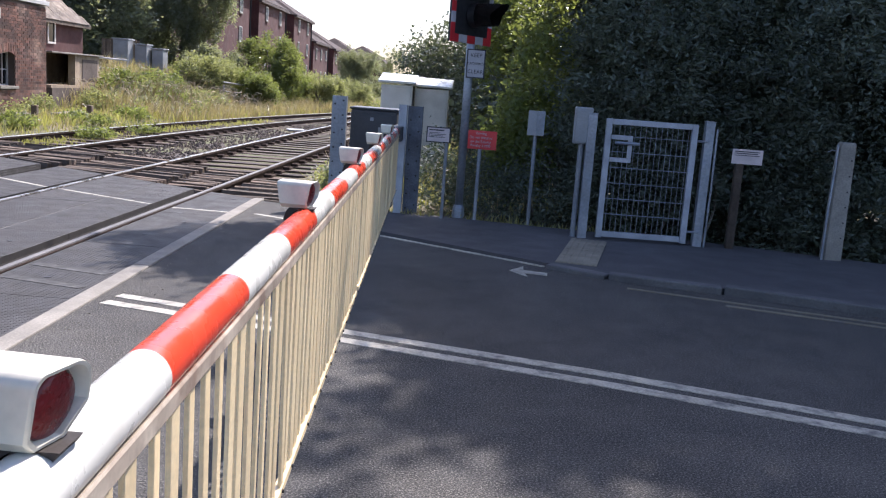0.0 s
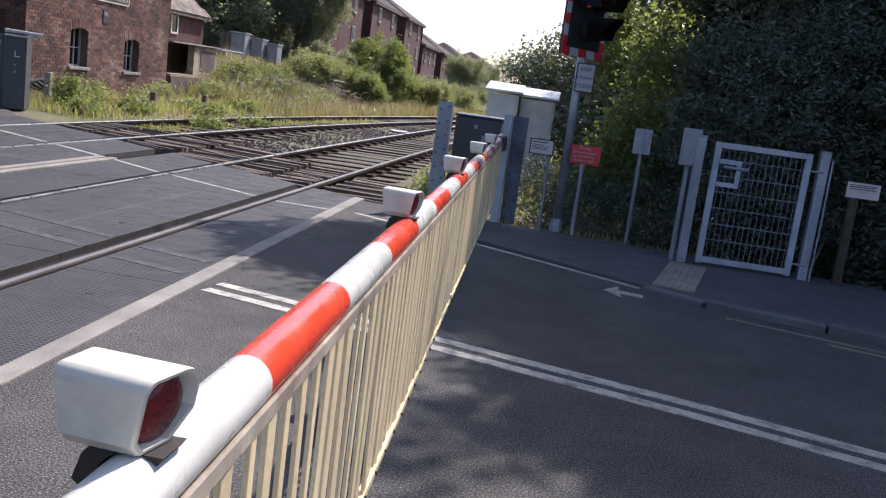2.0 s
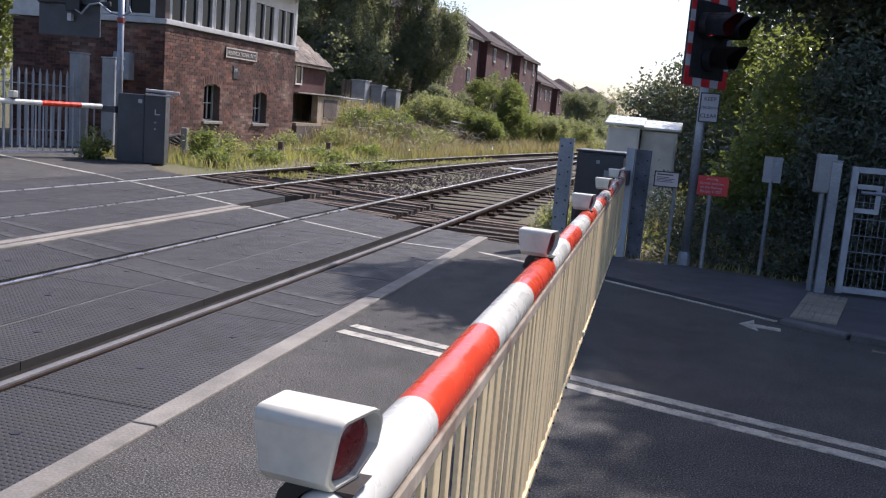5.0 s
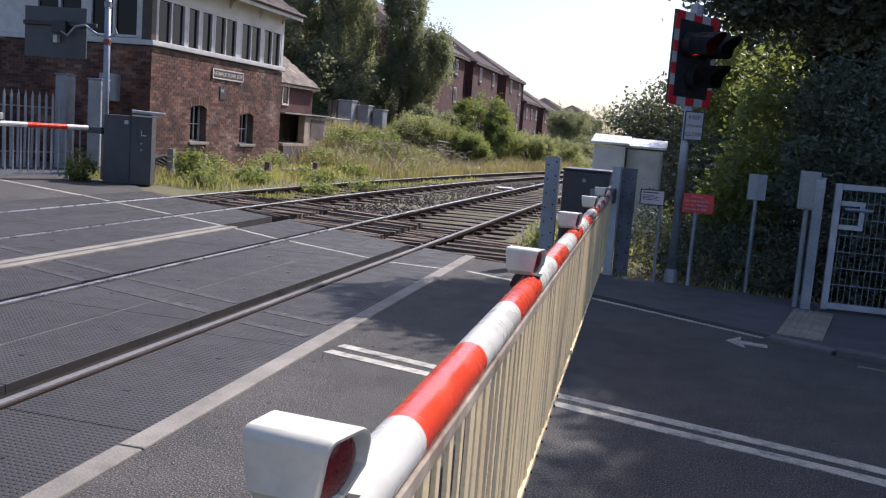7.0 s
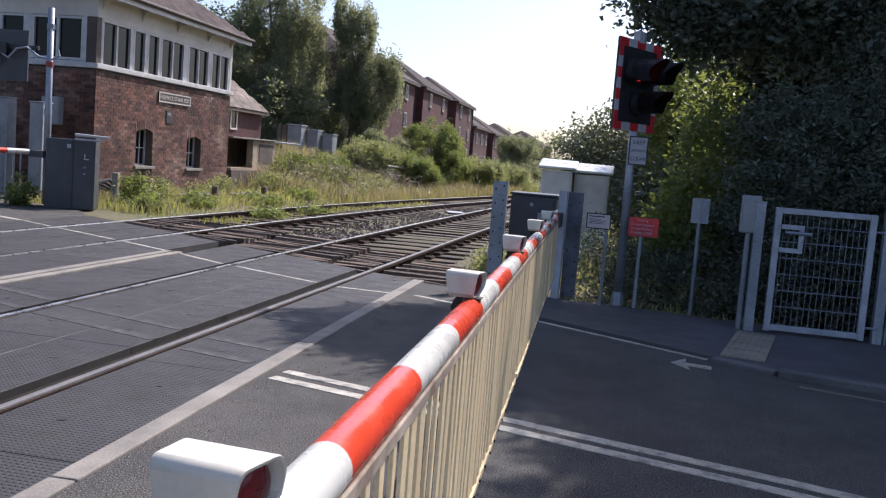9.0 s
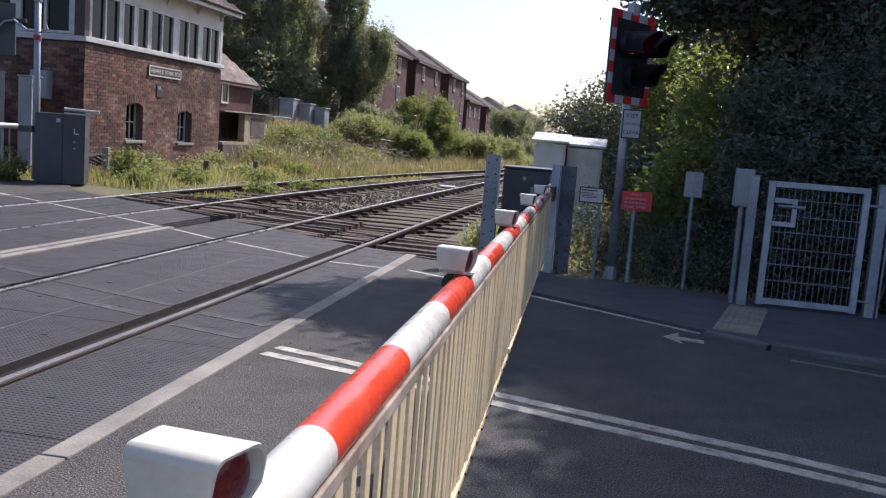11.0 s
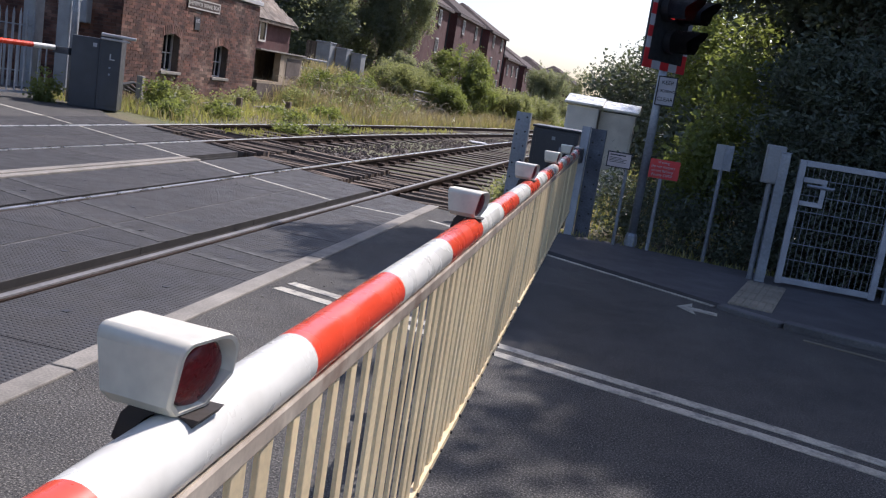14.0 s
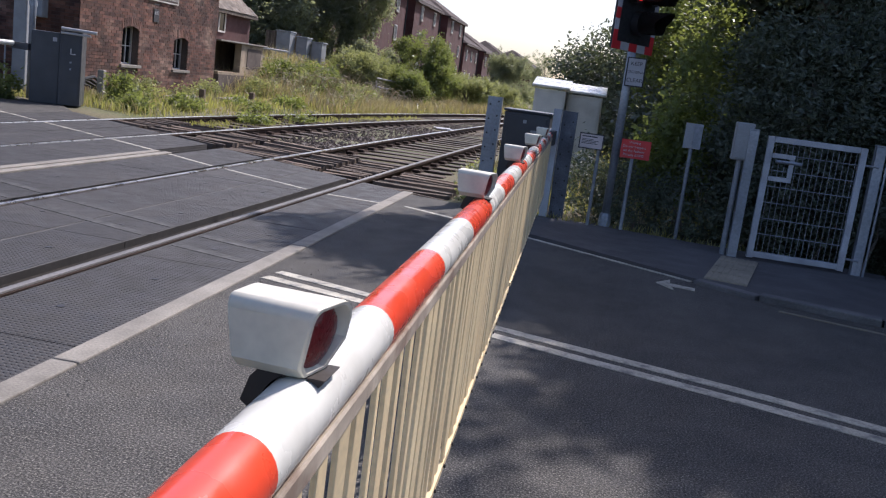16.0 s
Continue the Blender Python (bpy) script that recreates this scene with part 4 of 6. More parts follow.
for r in range(9):
    f = r / 9.0
    y0, y1 = ey0 + 2.4 * f * 0.98, ey1 - 2.4 * f * 0.98
    n = int((y1 - y0) / 0.29)
    for k in range(n):
        if len(roof.children) < 230:
            d = 0.02 + 0.28 * r
            share("slate", sl, roof, pose(ex1 - d * math.cos(radians(tilt)) + 0.008, y0 + 0.15 + 0.29 * k, EZ + d * math.sin(radians(tilt)) + 0.012, 0, tilt - 90 + 3, 0))
part("gutter", rod([(ex1 + 0.05, ey0, EZ - 0.04), (ex1 + 0.05, ey1, EZ - 0.05)], 0.055, 8), BROWN, box_house, "brown gutter")
part("fascia", box(ex1 - 0.03, ex1 - 0.004, ey0 + 0.01, ey1 - 0.01, EZ - 0.2, EZ - 0.072), FRAMEWHITE, box_house)
part("soffit", box(BX1 + 0.004, ex1 - 0.031, BY0 - 0.3, BY1 + 0.3, EZ - 0.1, EZ - 0.0725), CREAMWOOD, box_house)
br_me = finish("eaves_bracket", loft([[(0, -0.03, -0.3), (0, 0.03, -0.3), (0, 0.03, 0), (0, -0.03, 0)], [(0.12, -0.03, -0.1), (0.12, 0.03, -0.1), (0.12, 0.03, 0), (0.12, -0.03, 0)], [(0.36, -0.03, -0.05), (0.36, 0.03, -0.05), (0.36, 0.03, 0), (0.36, -0.03, 0)]]), CREAMWOOD)
for y in (19.4, 21.1, 22.9, 24.7, 26.2):
    share("eaves_bracket", br_me, box_house, pose(BX1 + 0.007, y, EZ - 0.102))
part("vent_slot", box(BX1 + 0.0, BX1 + 0.012, 22.5, 22.77, 2.28, 2.31), CONCRETE, box_house)

# name board and plate
nb = thing("name_board", (BX1 + 0.03, 22.9, 2.37), 0, "signal box name board with cream letters", "name board")
part("board", box(-0.02, 0.005, -0.87, 0.87, 0, 0.265), BROWN, nb, bevel=0.004)
for bx in ((0.0055, 0.014, -0.87, 0.87, 0.235, 0.265), (0.0055, 0.014, -0.87, 0.87, 0.0, 0.03), (0.0055, 0.014, -0.87, -0.835, 0.0305, 0.2345), (0.0055, 0.014, 0.835, 0.87, 0.0305, 0.2345)):
    part("border", box(*bx), CREAMWOOD, nb, "cream border")
lettering("HENWICK SIGNAL BOX", 0.15, CREAMWOOD, nb, pose(0.009, 0, 0.13, 90, 0, 90), 0.003)
hk = thing("code_plate", (BX1 + 0.02, 22.63, 1.84), 0, "small dark plate with white letters", "plate")
part("plate", box(-0.012, 0.006, -0.14, 0.14, 0, 0.33), INK, hk, bevel=0.004)
lettering("HK", 0.14, SIGNWHITE, hk, pose(0.009, 0, 0.23, 90, 0, 90), 0.002)
# box on the side wall
jb = thing("meter_box", (-13.0, 19.1, 1.55), 0, "pale grey meter box fixed to brick wall", "meter box")
part("case", box(-0.22, 0.22, -0.12, 0.1, 0, 0.64), GREYPAINT, jb, bevel=0.015)
part("lid", box(-0.2, 0.2, -0.135, -0.121, 0.03, 0.61), GREYPAINT, jb, bevel=0.004)

# brick skin: nearest bricks single, the rest joined
def brick_wall():
    rng = np.random.default_rng(11)
    L, H, J = 0.225, 0.0785, 0.01
    me = finish("brick", box(-0.022, 0.004, -(L - J) / 2, (L - J) / 2, 0, H - J), BRICK)
    V, F = [], []
    single = 0

    def put(face, u, z, ln, h):
        nonlocal single
        d = rng.uniform(-0.003, 0.003)
        if face == 0 and ln > L * 0.8 and 19.3 < u < 22.6 and 1.5 < z < 2.45 and single < 290:
            share("brick", me, part_wall, pose(BX1 + d, u, z))
            single += 1
            return
        b = len(V)
        h0 = ln / 2 - J / 2
        for x in (-0.022, 0.004 + d):
            for (a, c) in ((-h0, 0), (h0, 0), (h0, h - J), (-h0, h - J)):
                V.append((BX1 + x, u + a, z + c) if face == 0 else (u + a, BY0 + 0.03 - x - 0.026, z + c))
        F.extend([(b + 4, b + 5, b + 6, b + 7), (b, b + 1, b + 5, b + 4), (b + 1, b + 2, b + 6, b + 5), (b + 2, b + 3, b + 7, b + 6), (b + 3, b, b + 4, b + 7)])

    part_wall = wall
    rows = int((BZ + 0.15) / H)
    for r in range(rows):
        z = -0.15 + r * H
        for face, lo_, hi_ in ((0, BY0, BY1), (1, BX0, BX1 - 0.0)):
            u = lo_ + (L / 2 if r % 2 else 0)
            if r % 2:
                put(face, lo_ + L / 4, z, L / 2, H)
            while u + L <= hi_ + 0.001:
                c = u + L / 2
                cut = False
                if face == 0:
                    for y0, y1, z0, z1 in WINS:
                        if c + L / 2 > y0 + 0.02 and c - L / 2 < y1 - 0.02 and z + H > z0 - 0.08 and z < z1 + 0.06:
                            cut = True
                            a, b = u, u + L
                            if a < y0 - 0.04:
                                put(face, (a + y0) / 2, z, y0 - a, H)
                            if b > y1 + 0.04:
                                put(face, (b + y1) / 2, z, b - y1, H)
                if not cut:
                    put(face, c, z, L, H)
                u += L
            if hi_ - u > 0.04:
                put(face, (u + hi_) / 2, z, hi_ - u, H)
    ob = mesh_np("brickwork", V, F, BRICK, wall)
    tagged(ob, kind="stuff")


# ---- hut, bunker and cabinets beyond the box ----
hut = thing("brick_hut", (0, 0, 0), 0, "small brick lean-to with an old tiled roof", "hut")
HX, HY0, HY1 = -13.1, 26.48, 31.5
part("wall", box(-16.0, HX, HY0, HY1, -0.1, 2.66), HBRICK, hut, "dark red brick wall")
pr = [(HX + 0.2, 2.64), (-14.55, 3.82), (-16.2, 2.64), (-16.2, 2.54), (-14.55, 3.72), (HX + 0.2, 2.54)]
hroof = part("roof", loft([[(x, HY0 - 0.03, z) for x, z in pr], [(x, HY1 + 0.2, z) for x, z in pr]]), OLDTILE, hut, "old buff clay tile roof")
tl = finish("roof_tile", box(-0.008, 0.008, -0.1, 0.1, 0, 0.24), OLDTILE)
ht = math.degrees(math.atan2(1.18, 1.65))
for r in range(9):
    for k in range(25):
        d = 0.225 * r
        share("roof_tile", tl, hroof, pose(HX + 0.22 - d * math.cos(radians(ht)), HY0 + 0.1 + 0.205 * k + (0.1 if r % 2 else 0), 2.655 + d * math.sin(radians(ht)) + random.uniform(0, 0.01), 0, ht - 90 + 4, 0))
gw = part("window", box(HX, HX + 0.015, 28.85, 29.3, 1.95, 2.6), PANE, hut, "small dark window")
for y0, y1, z0, z1 in ((28.8, 28.87, 1.92, 2.62), (29.28, 29.35, 1.92, 2.62), (28.871, 29.279, 2.56, 2.62), (28.871, 29.279, 1.92, 1.98)):
    part("frame", box(HX + 0.016, HX + 0.045, y0, y1, z0, z1), CREAMWOOD, gw)
part("gable_wall", prism([(-15.6, HY1 - 0.2), (HX - 0.5, HY1 - 0.2), (HX - 0.5, HY1 - 0.05), (-15.6, HY1 - 0.05)], 2.66, 2.95), HBRICK, hut)

bunk = thing("concrete_bunker", (0, 0, 0), 0, "buff concrete bunker with open dark bays", "bunker")
BUFF = mat("buff_concrete", (0.33, 0.26, 0.18), 0.9, var=0.2, scale=3, fine=0.2, bump=0.3, stain=(0.15, 0.11, 0.08), stain_amt=0.5, stain_scale=3, space="Position")
part("base", box(-13.08, -11.9, 26.55, 30.4, -0.1, 0.62), MORTAR, bunk, "stone base")
part("back", box(-13.08, -12.95, 26.6, 30.3, 0.62, 1.62), BUFF, bunk)
part("end_wall", box(-12.9495, -12.05, 30.15, 30.3, 0.62, 1.62), BUFF, bunk)
part("front_panel", box(-12.15, -12.0, 28.6, 30.1495, 0.7, 1.62), BUFF, bunk, bevel=0.02)
part("recessed_panel", box(-11.999, -11.985, 28.85, 30.0, 0.85, 1.5), MORTAR, bunk, "stained recessed panel")
part("pillar", box(-12.2, -11.98, 28.3, 28.59, 0.62, 1.62), BUFF, bunk)
part("floor", box(-12.949, -11.95, 26.6, 30.149, 0.621, 0.7), BUFF, bunk)
part("coping", box(-13.09, -11.9, 26.55, 30.35, 1.621, 1.67), CONCRETE, bunk, "pale coping", bevel=0.01)


def relay(x0, x1, y, z0, z1, label):
    e = thing("relay_cabinet", ((x0 + x1) / 2, y, z0), 0, label, "cabinet", "relay cabinets on the bank")
    w, h = (x1 - x0) / 2, z1 - z0
    part("body", box(-w, w, -0.25, 0.35, 0, h - 0.05), GREYPAINT, e, bevel=0.02)
    part("roof", box(-w - 0.04, w + 0.04, -0.3, 0.4, h - 0.049, h), GREYPAINT, e, bevel=0.015)
    part("door", box(-w + 0.04, w - 0.04, -0.266, -0.251, 0.08, h - 0.1), GREYPAINT, e, bevel=0.004)


relay(-13.72, -13.14, 36, 0.9, 2.44, "tall pale grey relay cabinet on the bank")
relay(-13.08, -12.62, 36.6, 0.9, 2.3, "grey relay cabinet on the bank beside others")
relay(-12.55, -12.1, 37.0, 0.9, 2.18, "short grey relay cabinet on the bank")
rl = thing("handrail", (0, 0, 0), 0, "white tubular handrail on the bank", "handrail")
for z in (1.3, 1.65):
    part("rail", rod([(-13.9, 31.6, z), (-12.3, 33.5, z - 0.05)], 0.035, 6), FRAMEWHITE, rl)
    part("rail", rod([(-9.7, 37.0, z - 0.6), (-8.9, 39.5, z - 0.75)], 0.03, 6), FRAMEWHITE, rl)
for x, y, z in ((-13.9, 31.6, 0.9), (-12.3, 33.5, 0.9), (-9.7, 37, 0.2), (-8.9, 39.5, 0.1)):
    part("stanchion", rod([(x, y, z - 0.2), (x, y, z + 0.75)], 0.035, 6), FRAMEWHITE, rl)
fb = thing("board_fence", (0, 0, 0), 0, "grey vertical board fence behind the bank", "fence")
bd = finish("fence_board", box(-0.07, 0.07, -0.012, 0.012, 0, 1.5), TIMBER)
for k in range(12):
    share("fence_board", bd, fb, pose(-15.6 + 0.155 * k, 37.5 - 0.16 * k * 0.3 + 2.0, 1.0, 0, 0, -16))
# low platform edge and stumps by the far rail
for k, (x, y, l) in enumerate(((-10.6, 21.6, 1.6), (-10.3, 24.2, 2.2), (-10.2, 33.0, 1.8), (-9.9, 37.0, 1.4))):
    e = thing("concrete_block", (x, y, 0.0), random.uniform(80, 100), "low weathered concrete troughing beside the rails", "concrete block", "troughing lids")
    part("slab", box(-l / 2, l / 2, -0.2, 0.2, -0.1, 0.1), CONCRETE, e, bevel=0.02)
for x, y in ((-10.2, 21.9), (-9.7, 23.9), (-10.9, 18.4)):
    e = thing("marker_post", (x, y, -0.1), 4, "short stumpy post in the grass", "post", "stumps beside the track")
    part("post", box(-0.07, 0.07, -0.07, 0.07, 0, 0.42 if x > -10.5 else 0.7), TIMBER if x > -10.5 else CONCRETE, e, bevel=0.015)

pale_board = thing("board", (-4.95, 27.5, -0.13), 20, "small pale board lying between the tracks", "board")
part("board_face", box(-0.25, 0.25, -0.35, 0.35, 0, 0.03), FRAMEWHITE, pale_board, bevel=0.004)

# ---- far barrier ----
fbm = thing("far_barrier_machine", (-10.0, 15.55, 0.0), 26, "dark grey far barrier machine cabinet", "cabinet")
part("body", box(-0.5, -0.02, -0.3, 0.35, 0, 1.28), DARKBOX, fbm, bevel=0.012)
part("body", box(-0.018, 0.36, -0.34, 0.4, 0, 1.34), DARKBOX, fbm, bevel=0.012)
part("bumper_bar", rod([(0.0, -0.36, 1.37), (0.6, -0.36, 1.35)], 0.028, 8), FRAMEWHITE, fbm, "pale bar on the lid")
part("bumper_bar", rod([(0.0, -0.36, 1.29), (0.5, -0.36, 1.285)], 0.018, 8), FRAMEWHITE, fbm)
part("door", box(0.03, 0.33, -0.352, -0.341, 0.08, 1.26), DARKBOX, fbm, bevel=0.004)
part("handle", rod([(0.18, -0.36, 1.02), (0.18, -0.385, 1.02), (0.18, -0.385, 0.93), (0.26, -0.385, 0.93)], 0.012, 6), FRAMEWHITE, fbm)
for z in (0.78, 0.66):
    part("lock", rod([(0.18, -0.352, z), (0.18, -0.366, z)], 0.02, 8), GALV, fbm)
part("label_plate", box(-0.14, -0.07, -0.306, -0.301, 1.12, 1.19), SIGNWHITE, fbm)
far = thing("far_barrier", (-10.85, 15.3, 0.0), -18, "lowered red and white far barrier with grey skirt", "barrier")
y, k = 0.0, 0
while y > -13.5:
    L = 0.45 if k == 0 else 0.8
    part("red_band" if k % 2 else "white_band", rod([(0, y, 0.99), (0, y - L, 0.99)], 0.05, 12), RED if k % 2 else WHITE, far)
    y -= L
    k += 1
part("arm", box(-0.05, 0.4, 0.01, 0.17, 0.9, 1.02), DARKBOX, far)
gb = finish("skirt_bar", box(-0.008, 0.008, -0.012, 0.012, 0.14, 0.95), GALVPALE)
for k in range(88):
    share("skirt_bar", gb, far, pose(0, -0.15 - 0.15 * k, 0))
part("skirt_rail", box(-0.015, 0.015, -13.4, -0.1, 0.1, 0.14), GALVPALE, far)
lmp = thing("boom_lamp", (-11.4, 13.6, 1.04), -18, "small lamp on the far barrier boom", "warning lamp")
part("housing", box(-0.07, 0.08, -0.05, 0.05, 0.02, 0.14), LAMPWHITE, lmp, bevel=0.015)
part("saddle_bracket", box(-0.05, 0.05, -0.03, 0.03, -0.005, 0.019), BLACK, lmp)
# far signal seen from behind
fs = thing("far_road_signal", (-10.78, 15.75, 0.0), 0, "far road signal seen from behind on a grey pole", "traffic signal")
part("pole", rod([(0, 0, 0), (0, 0, 3.7)], 0.06, 10), GALV, fs, smooth=True)
hd = part("backboard", box(-0.66, 0.66, -0.015, 0.015, -0.48, 0.48), DARKBOX, fs, "grey back of the board", m=pose(-1.15, 0.0, 2.78, 0, 0, 4))
part("bracket", box(-0.66, 0.9, -0.08, -0.016, 0.12, 0.2), BLACK, hd, "black bracket arm", bevel=0.01)
part("junction_box", box(0.0, 0.3, -0.16, -0.081, -0.02, 0.22), BLACK, hd, bevel=0.015)
part("socket", box(0.02, 0.1, -0.12, -0.016, -0.2, -0.06), FRAMEWHITE, hd)
part("cable", rod([(0.2, -0.14, 0.02), (0.35, -0.16, -0.06), (0.5, -0.14, 0.12), (0.7, -0.12, 0.16), (0.95, -0.12, 0.0), (1.2, -0.1, -0.04), (1.35, -0.09, 0.04), (1.3, -0.09, 0.14)], 0.022, 6), GALV, hd, "looped grey cable")
for z in (1.7, 2.6, 3.3):
    part("clamp", rod([(0, 0, z), (0, 0, z + 0.1)], 0.075, 10), RUSTRED if z == 2.6 else GALV, fs)

# palisade fence and grey cases by the side wall
pf = thing("palisade_fence", (0, 0, 0), 0, "galvanised steel palisade fence with pointed pales", "fence")
pale = loft([[(-0.035, 0.0, 0), (0, -0.014, 0), (0.035, 0, 0), (0, 0.004, 0)], [(-0.035, 0, 1.5), (0, -0.014, 1.5), (0.035, 0, 1.5), (0, 0.004, 1.5)], [(-0.003, 0, 1.62), (0, -0.006, 1.62), (0.003, 0, 1.62), (0, 0.002, 1.62)]])
pale_me = finish("pale", pale, GALV)
for k in range(44):
    share("pale", pale_me, pf, pose(-12.9 - 0.05 * k, 17.4 - 0.15 * k, 0.02, 0, 0, 80))
for z in (0.35, 1.3):
    part("rail", rod([(-12.95, 17.4, z), (-15.1, 10.9, z)], 0.02, 4), GALV, pf)
for x, y, w, h, lab in ((-13.15, 17.7, 0.26, 2.05, "tall grey steel equipment case"), (-12.45, 17.9, 0.3, 2.0, "grey steel equipment case"), (-15.4, 16.4, 0.8, 2.7, "tall dark grey equipment case by the road"), (-16.6, 15.6, 0.9, 2.6, "weathered grey steel store by the road")):
    e = thing("equipment_case", (x, y, -0.02), 8, lab, "cabinet", "cases beside the signal box")
    part("body", box(-w / 2, w / 2, -0.2, 0.2, 0, h), GREYPAINT, e, bevel=0.02)
    part("door", box(-w / 2 + 0.03, w / 2 - 0.03, -0.212, -0.201, 0.1, h - 0.1), GREYPAINT, e, bevel=0.004)
    part("cap", box(-w / 2 - 0.02, w / 2 + 0.02, -0.22, 0.22, h + 0.001, h + 0.03), GREYPAINT, e, bevel=0.01)
cr = thing("cable_rack", (-11.75, 19.0, 0.0), 0, "rusty cable rack at the corner of the box", "cable rack")
for k in range(4):
    part("cable", rod([(0.1 * k - 0.1, -0.6, 0.02 + 0.09 * k), (0.1 * k, 0.0, 0.22 + 0.06 * k), (0.1 * k + 0.1, 0.5, 0.12)], 0.04, 7), BLACK, cr)


# ---- terraced houses far along the line ----
def block(y0, y1, x1, depth, base, eave, ridge_h, storeys, label, windows):
    e = thing("apartment_house", ((x1 - depth / 2), (y0 + y1) / 2, base), 0, label, "house", "brick houses beside the line")
    d, L, h = depth / 2, (y1 - y0) / 2, eave - base
    part("wall", box(-d, d, -L, L, -2.0, h), HBRICK, e, "dark red brick wall")
    bm = bmesh.new()
    o = 0.35
    c = [bm.verts.new(p) for p in ((-d - o, -L - o, h), (d + o, -L - o, h), (d + o, L + o, h), (-d - o, L + o, h))]
    q = min(L * 0.85, d)
    r0, r1 = bm.verts.new((0, -L - o + q, h + ridge_h)), bm.verts.new((0, L + o - q, h + ridge_h))
    for f in ((c[0], c[1], r0), (c[1], c[2], r1, r0), (c[2], c[3], r1), (c[3], c[0], r0, r1), (c[3], c[2], c[1], c[0])):
        bm.faces.new(f)
    part("roof", bm, SLATE, e, "dark tiled hipped roof")
    part("fascia", box(d + 0.02, d + 0.34, -L - 0.3, L + 0.3, h - 0.25, h - 0.02), BROWN, e)
    sh = h / storeys
    for s in range(storeys):
        for k in range(windows):
            yc = -L + (k + 0.5) * 2 * L / windows
            z0 = s * sh + 0.8
            w = part("window", box(d + 0.002, d + 0.03, yc - 0.42, yc + 0.42, z0, z0 + 1.2), PANE, e, "white framed window")
            for bx in ((yc - 0.46, yc - 0.38, z0 - 0.05, z0 + 1.25), (yc + 0.38, yc + 0.46, z0 - 0.05, z0 + 1.25), (yc - 0.3795, yc + 0.3795, z0 + 1.17, z0 + 1.25), (yc - 0.3795, yc + 0.3795, z0 - 0.05, z0 + 0.03), (yc - 0.03, yc + 0.03, z0 + 0.0305, z0 + 1.1695)):
                part("frame", box(d + 0.031, d + 0.09, *bx), FRAMEWHITE, w)
            part("sill", box(d + 0.03, d + 0.12, yc - 0.52, yc + 0.52, z0 - 0.14, z0 - 0.052), CONCRETE, w)
        # windows in the end wall that faces the line of view
        z0 = s * sh + 0.8
        w = part("window", box(d * 0.3 - 0.45, d * 0.3 + 0.45, -L - 0.03, -L - 0.002, z0, z0 + 1.3), PANE, e, "white framed window")
        part("frame", box(d * 0.3 - 0.04, d * 0.3 + 0.04, -L - 0.06, -L - 0.031, z0, z0 + 1.3), FRAMEWHITE, w)
    part("downpipe", rod([(d + 0.06, L - 0.3, -1), (d + 0.06, L - 0.3, h)], 0.07, 6), BLACK, e)


block(62, 84, -20.0, 9, 1.0, 8.35, 3.0, 3, "three-storey dark brick apartment house", 3)
block(85.5, 98, -19.6, 9, 1.0, 8.3, 3.1, 3, "three-storey brick apartment house with hipped roof", 2)
block(101, 112, -19.3, 9, 1.0, 8.2, 2.9, 3, "three-storey brick apartment house end block", 2)
block(117, 129, -19.8, 9, 0.5, 6.2, 2.8, 2, "two-storey brick house with dark roof", 3)
block(133, 146, -19.6, 9, 0.5, 6.0, 2.8, 2, "two-storey brick house further along the line", 3)
block(152, 166, -18.6, 9, 0.5, 5.8, 2.8, 2, "two-storey brick house far along the line", 3)
block(176, 196, -16.6, 9, 0.5, 5.8, 2.8, 2, "distant brick house beyond the trees", 3)
# ---- plants ----
LEAF = np.array([(0, 0, 0), (-0.32, 0.45, 0.10), (0, 1, 0), (0.32, 0.45, 0.10)])


def leaf_cloud(rng, centres, spread, per, size, droop=0.0, long=1.0):
    """Leaves scattered round clump centres; each is a folded four-cornered blade."""
    n = len(centres) * per
    c = np.repeat(centres, per, 0)
    sp = np.repeat(np.broadcast_to(spread, (len(centres), 3)), per, 0)
    p = c + rng.normal(0, 1, (n, 3)) * sp * 0.55
    d = rng.normal(0, 1, (n, 3))
    d[:, 2] = d[:, 2] * 0.6 - droop
    d /= np.linalg.norm(d, axis=1, keepdims=True)
    u = np.cross(d, rng.normal(0, 1, (n, 3)))
    u /= np.linalg.norm(u, axis=1, keepdims=True) + 1e-9
    w = np.cross(u, d)
    s = size * rng.uniform(0.6, 1.3, (n, 1))
    v = p[:, None, :] + (LEAF[None, :, 0:1] * u[:, None, :] + LEAF[None, :, 1:2] * d[:, None, :] * long + LEAF[None, :, 2:3] * w[:, None, :]) * s[:, None, :]
    f = np.array([(0, 1, 2), (0, 2, 3)])[None] + 4 * np.arange(n)[:, None, None]
    return v.reshape(-1, 3), f.reshape(-1, 3)


def clumps(rng, blobs, shell=0.55):
    """Clump centres on lumpy shells of ellipsoids (cx, cy, cz, rx, ry, rz, count)."""
    out = []
    for cx, cy, cz, rx_, ry_, rz_, n in blobs:
        d = rng.normal(0, 1, (n, 3))
        d /= np.linalg.norm(d, axis=1, keepdims=True)
        r = shell + (1 - shell) * rng.random((n, 1)) ** 0.6
        fine = 0.3 if rz_ < 1.8 else 0.0
        lump = np.array([[1 + 0.42 * noise.noise((cx + q[0] * 2.7, cy + q[1] * 2.7, cz + q[2] * 2.7)) + fine * noise.noise((cx + q[0] * 5.5, cy + q[1] * 5.5, cz + q[2] * 5.5))] for q in d])
        out.append(np.array((cx, cy, cz)) + d * r * lump * np.array((rx_, ry_, rz_)))
    return np.concatenate(out)


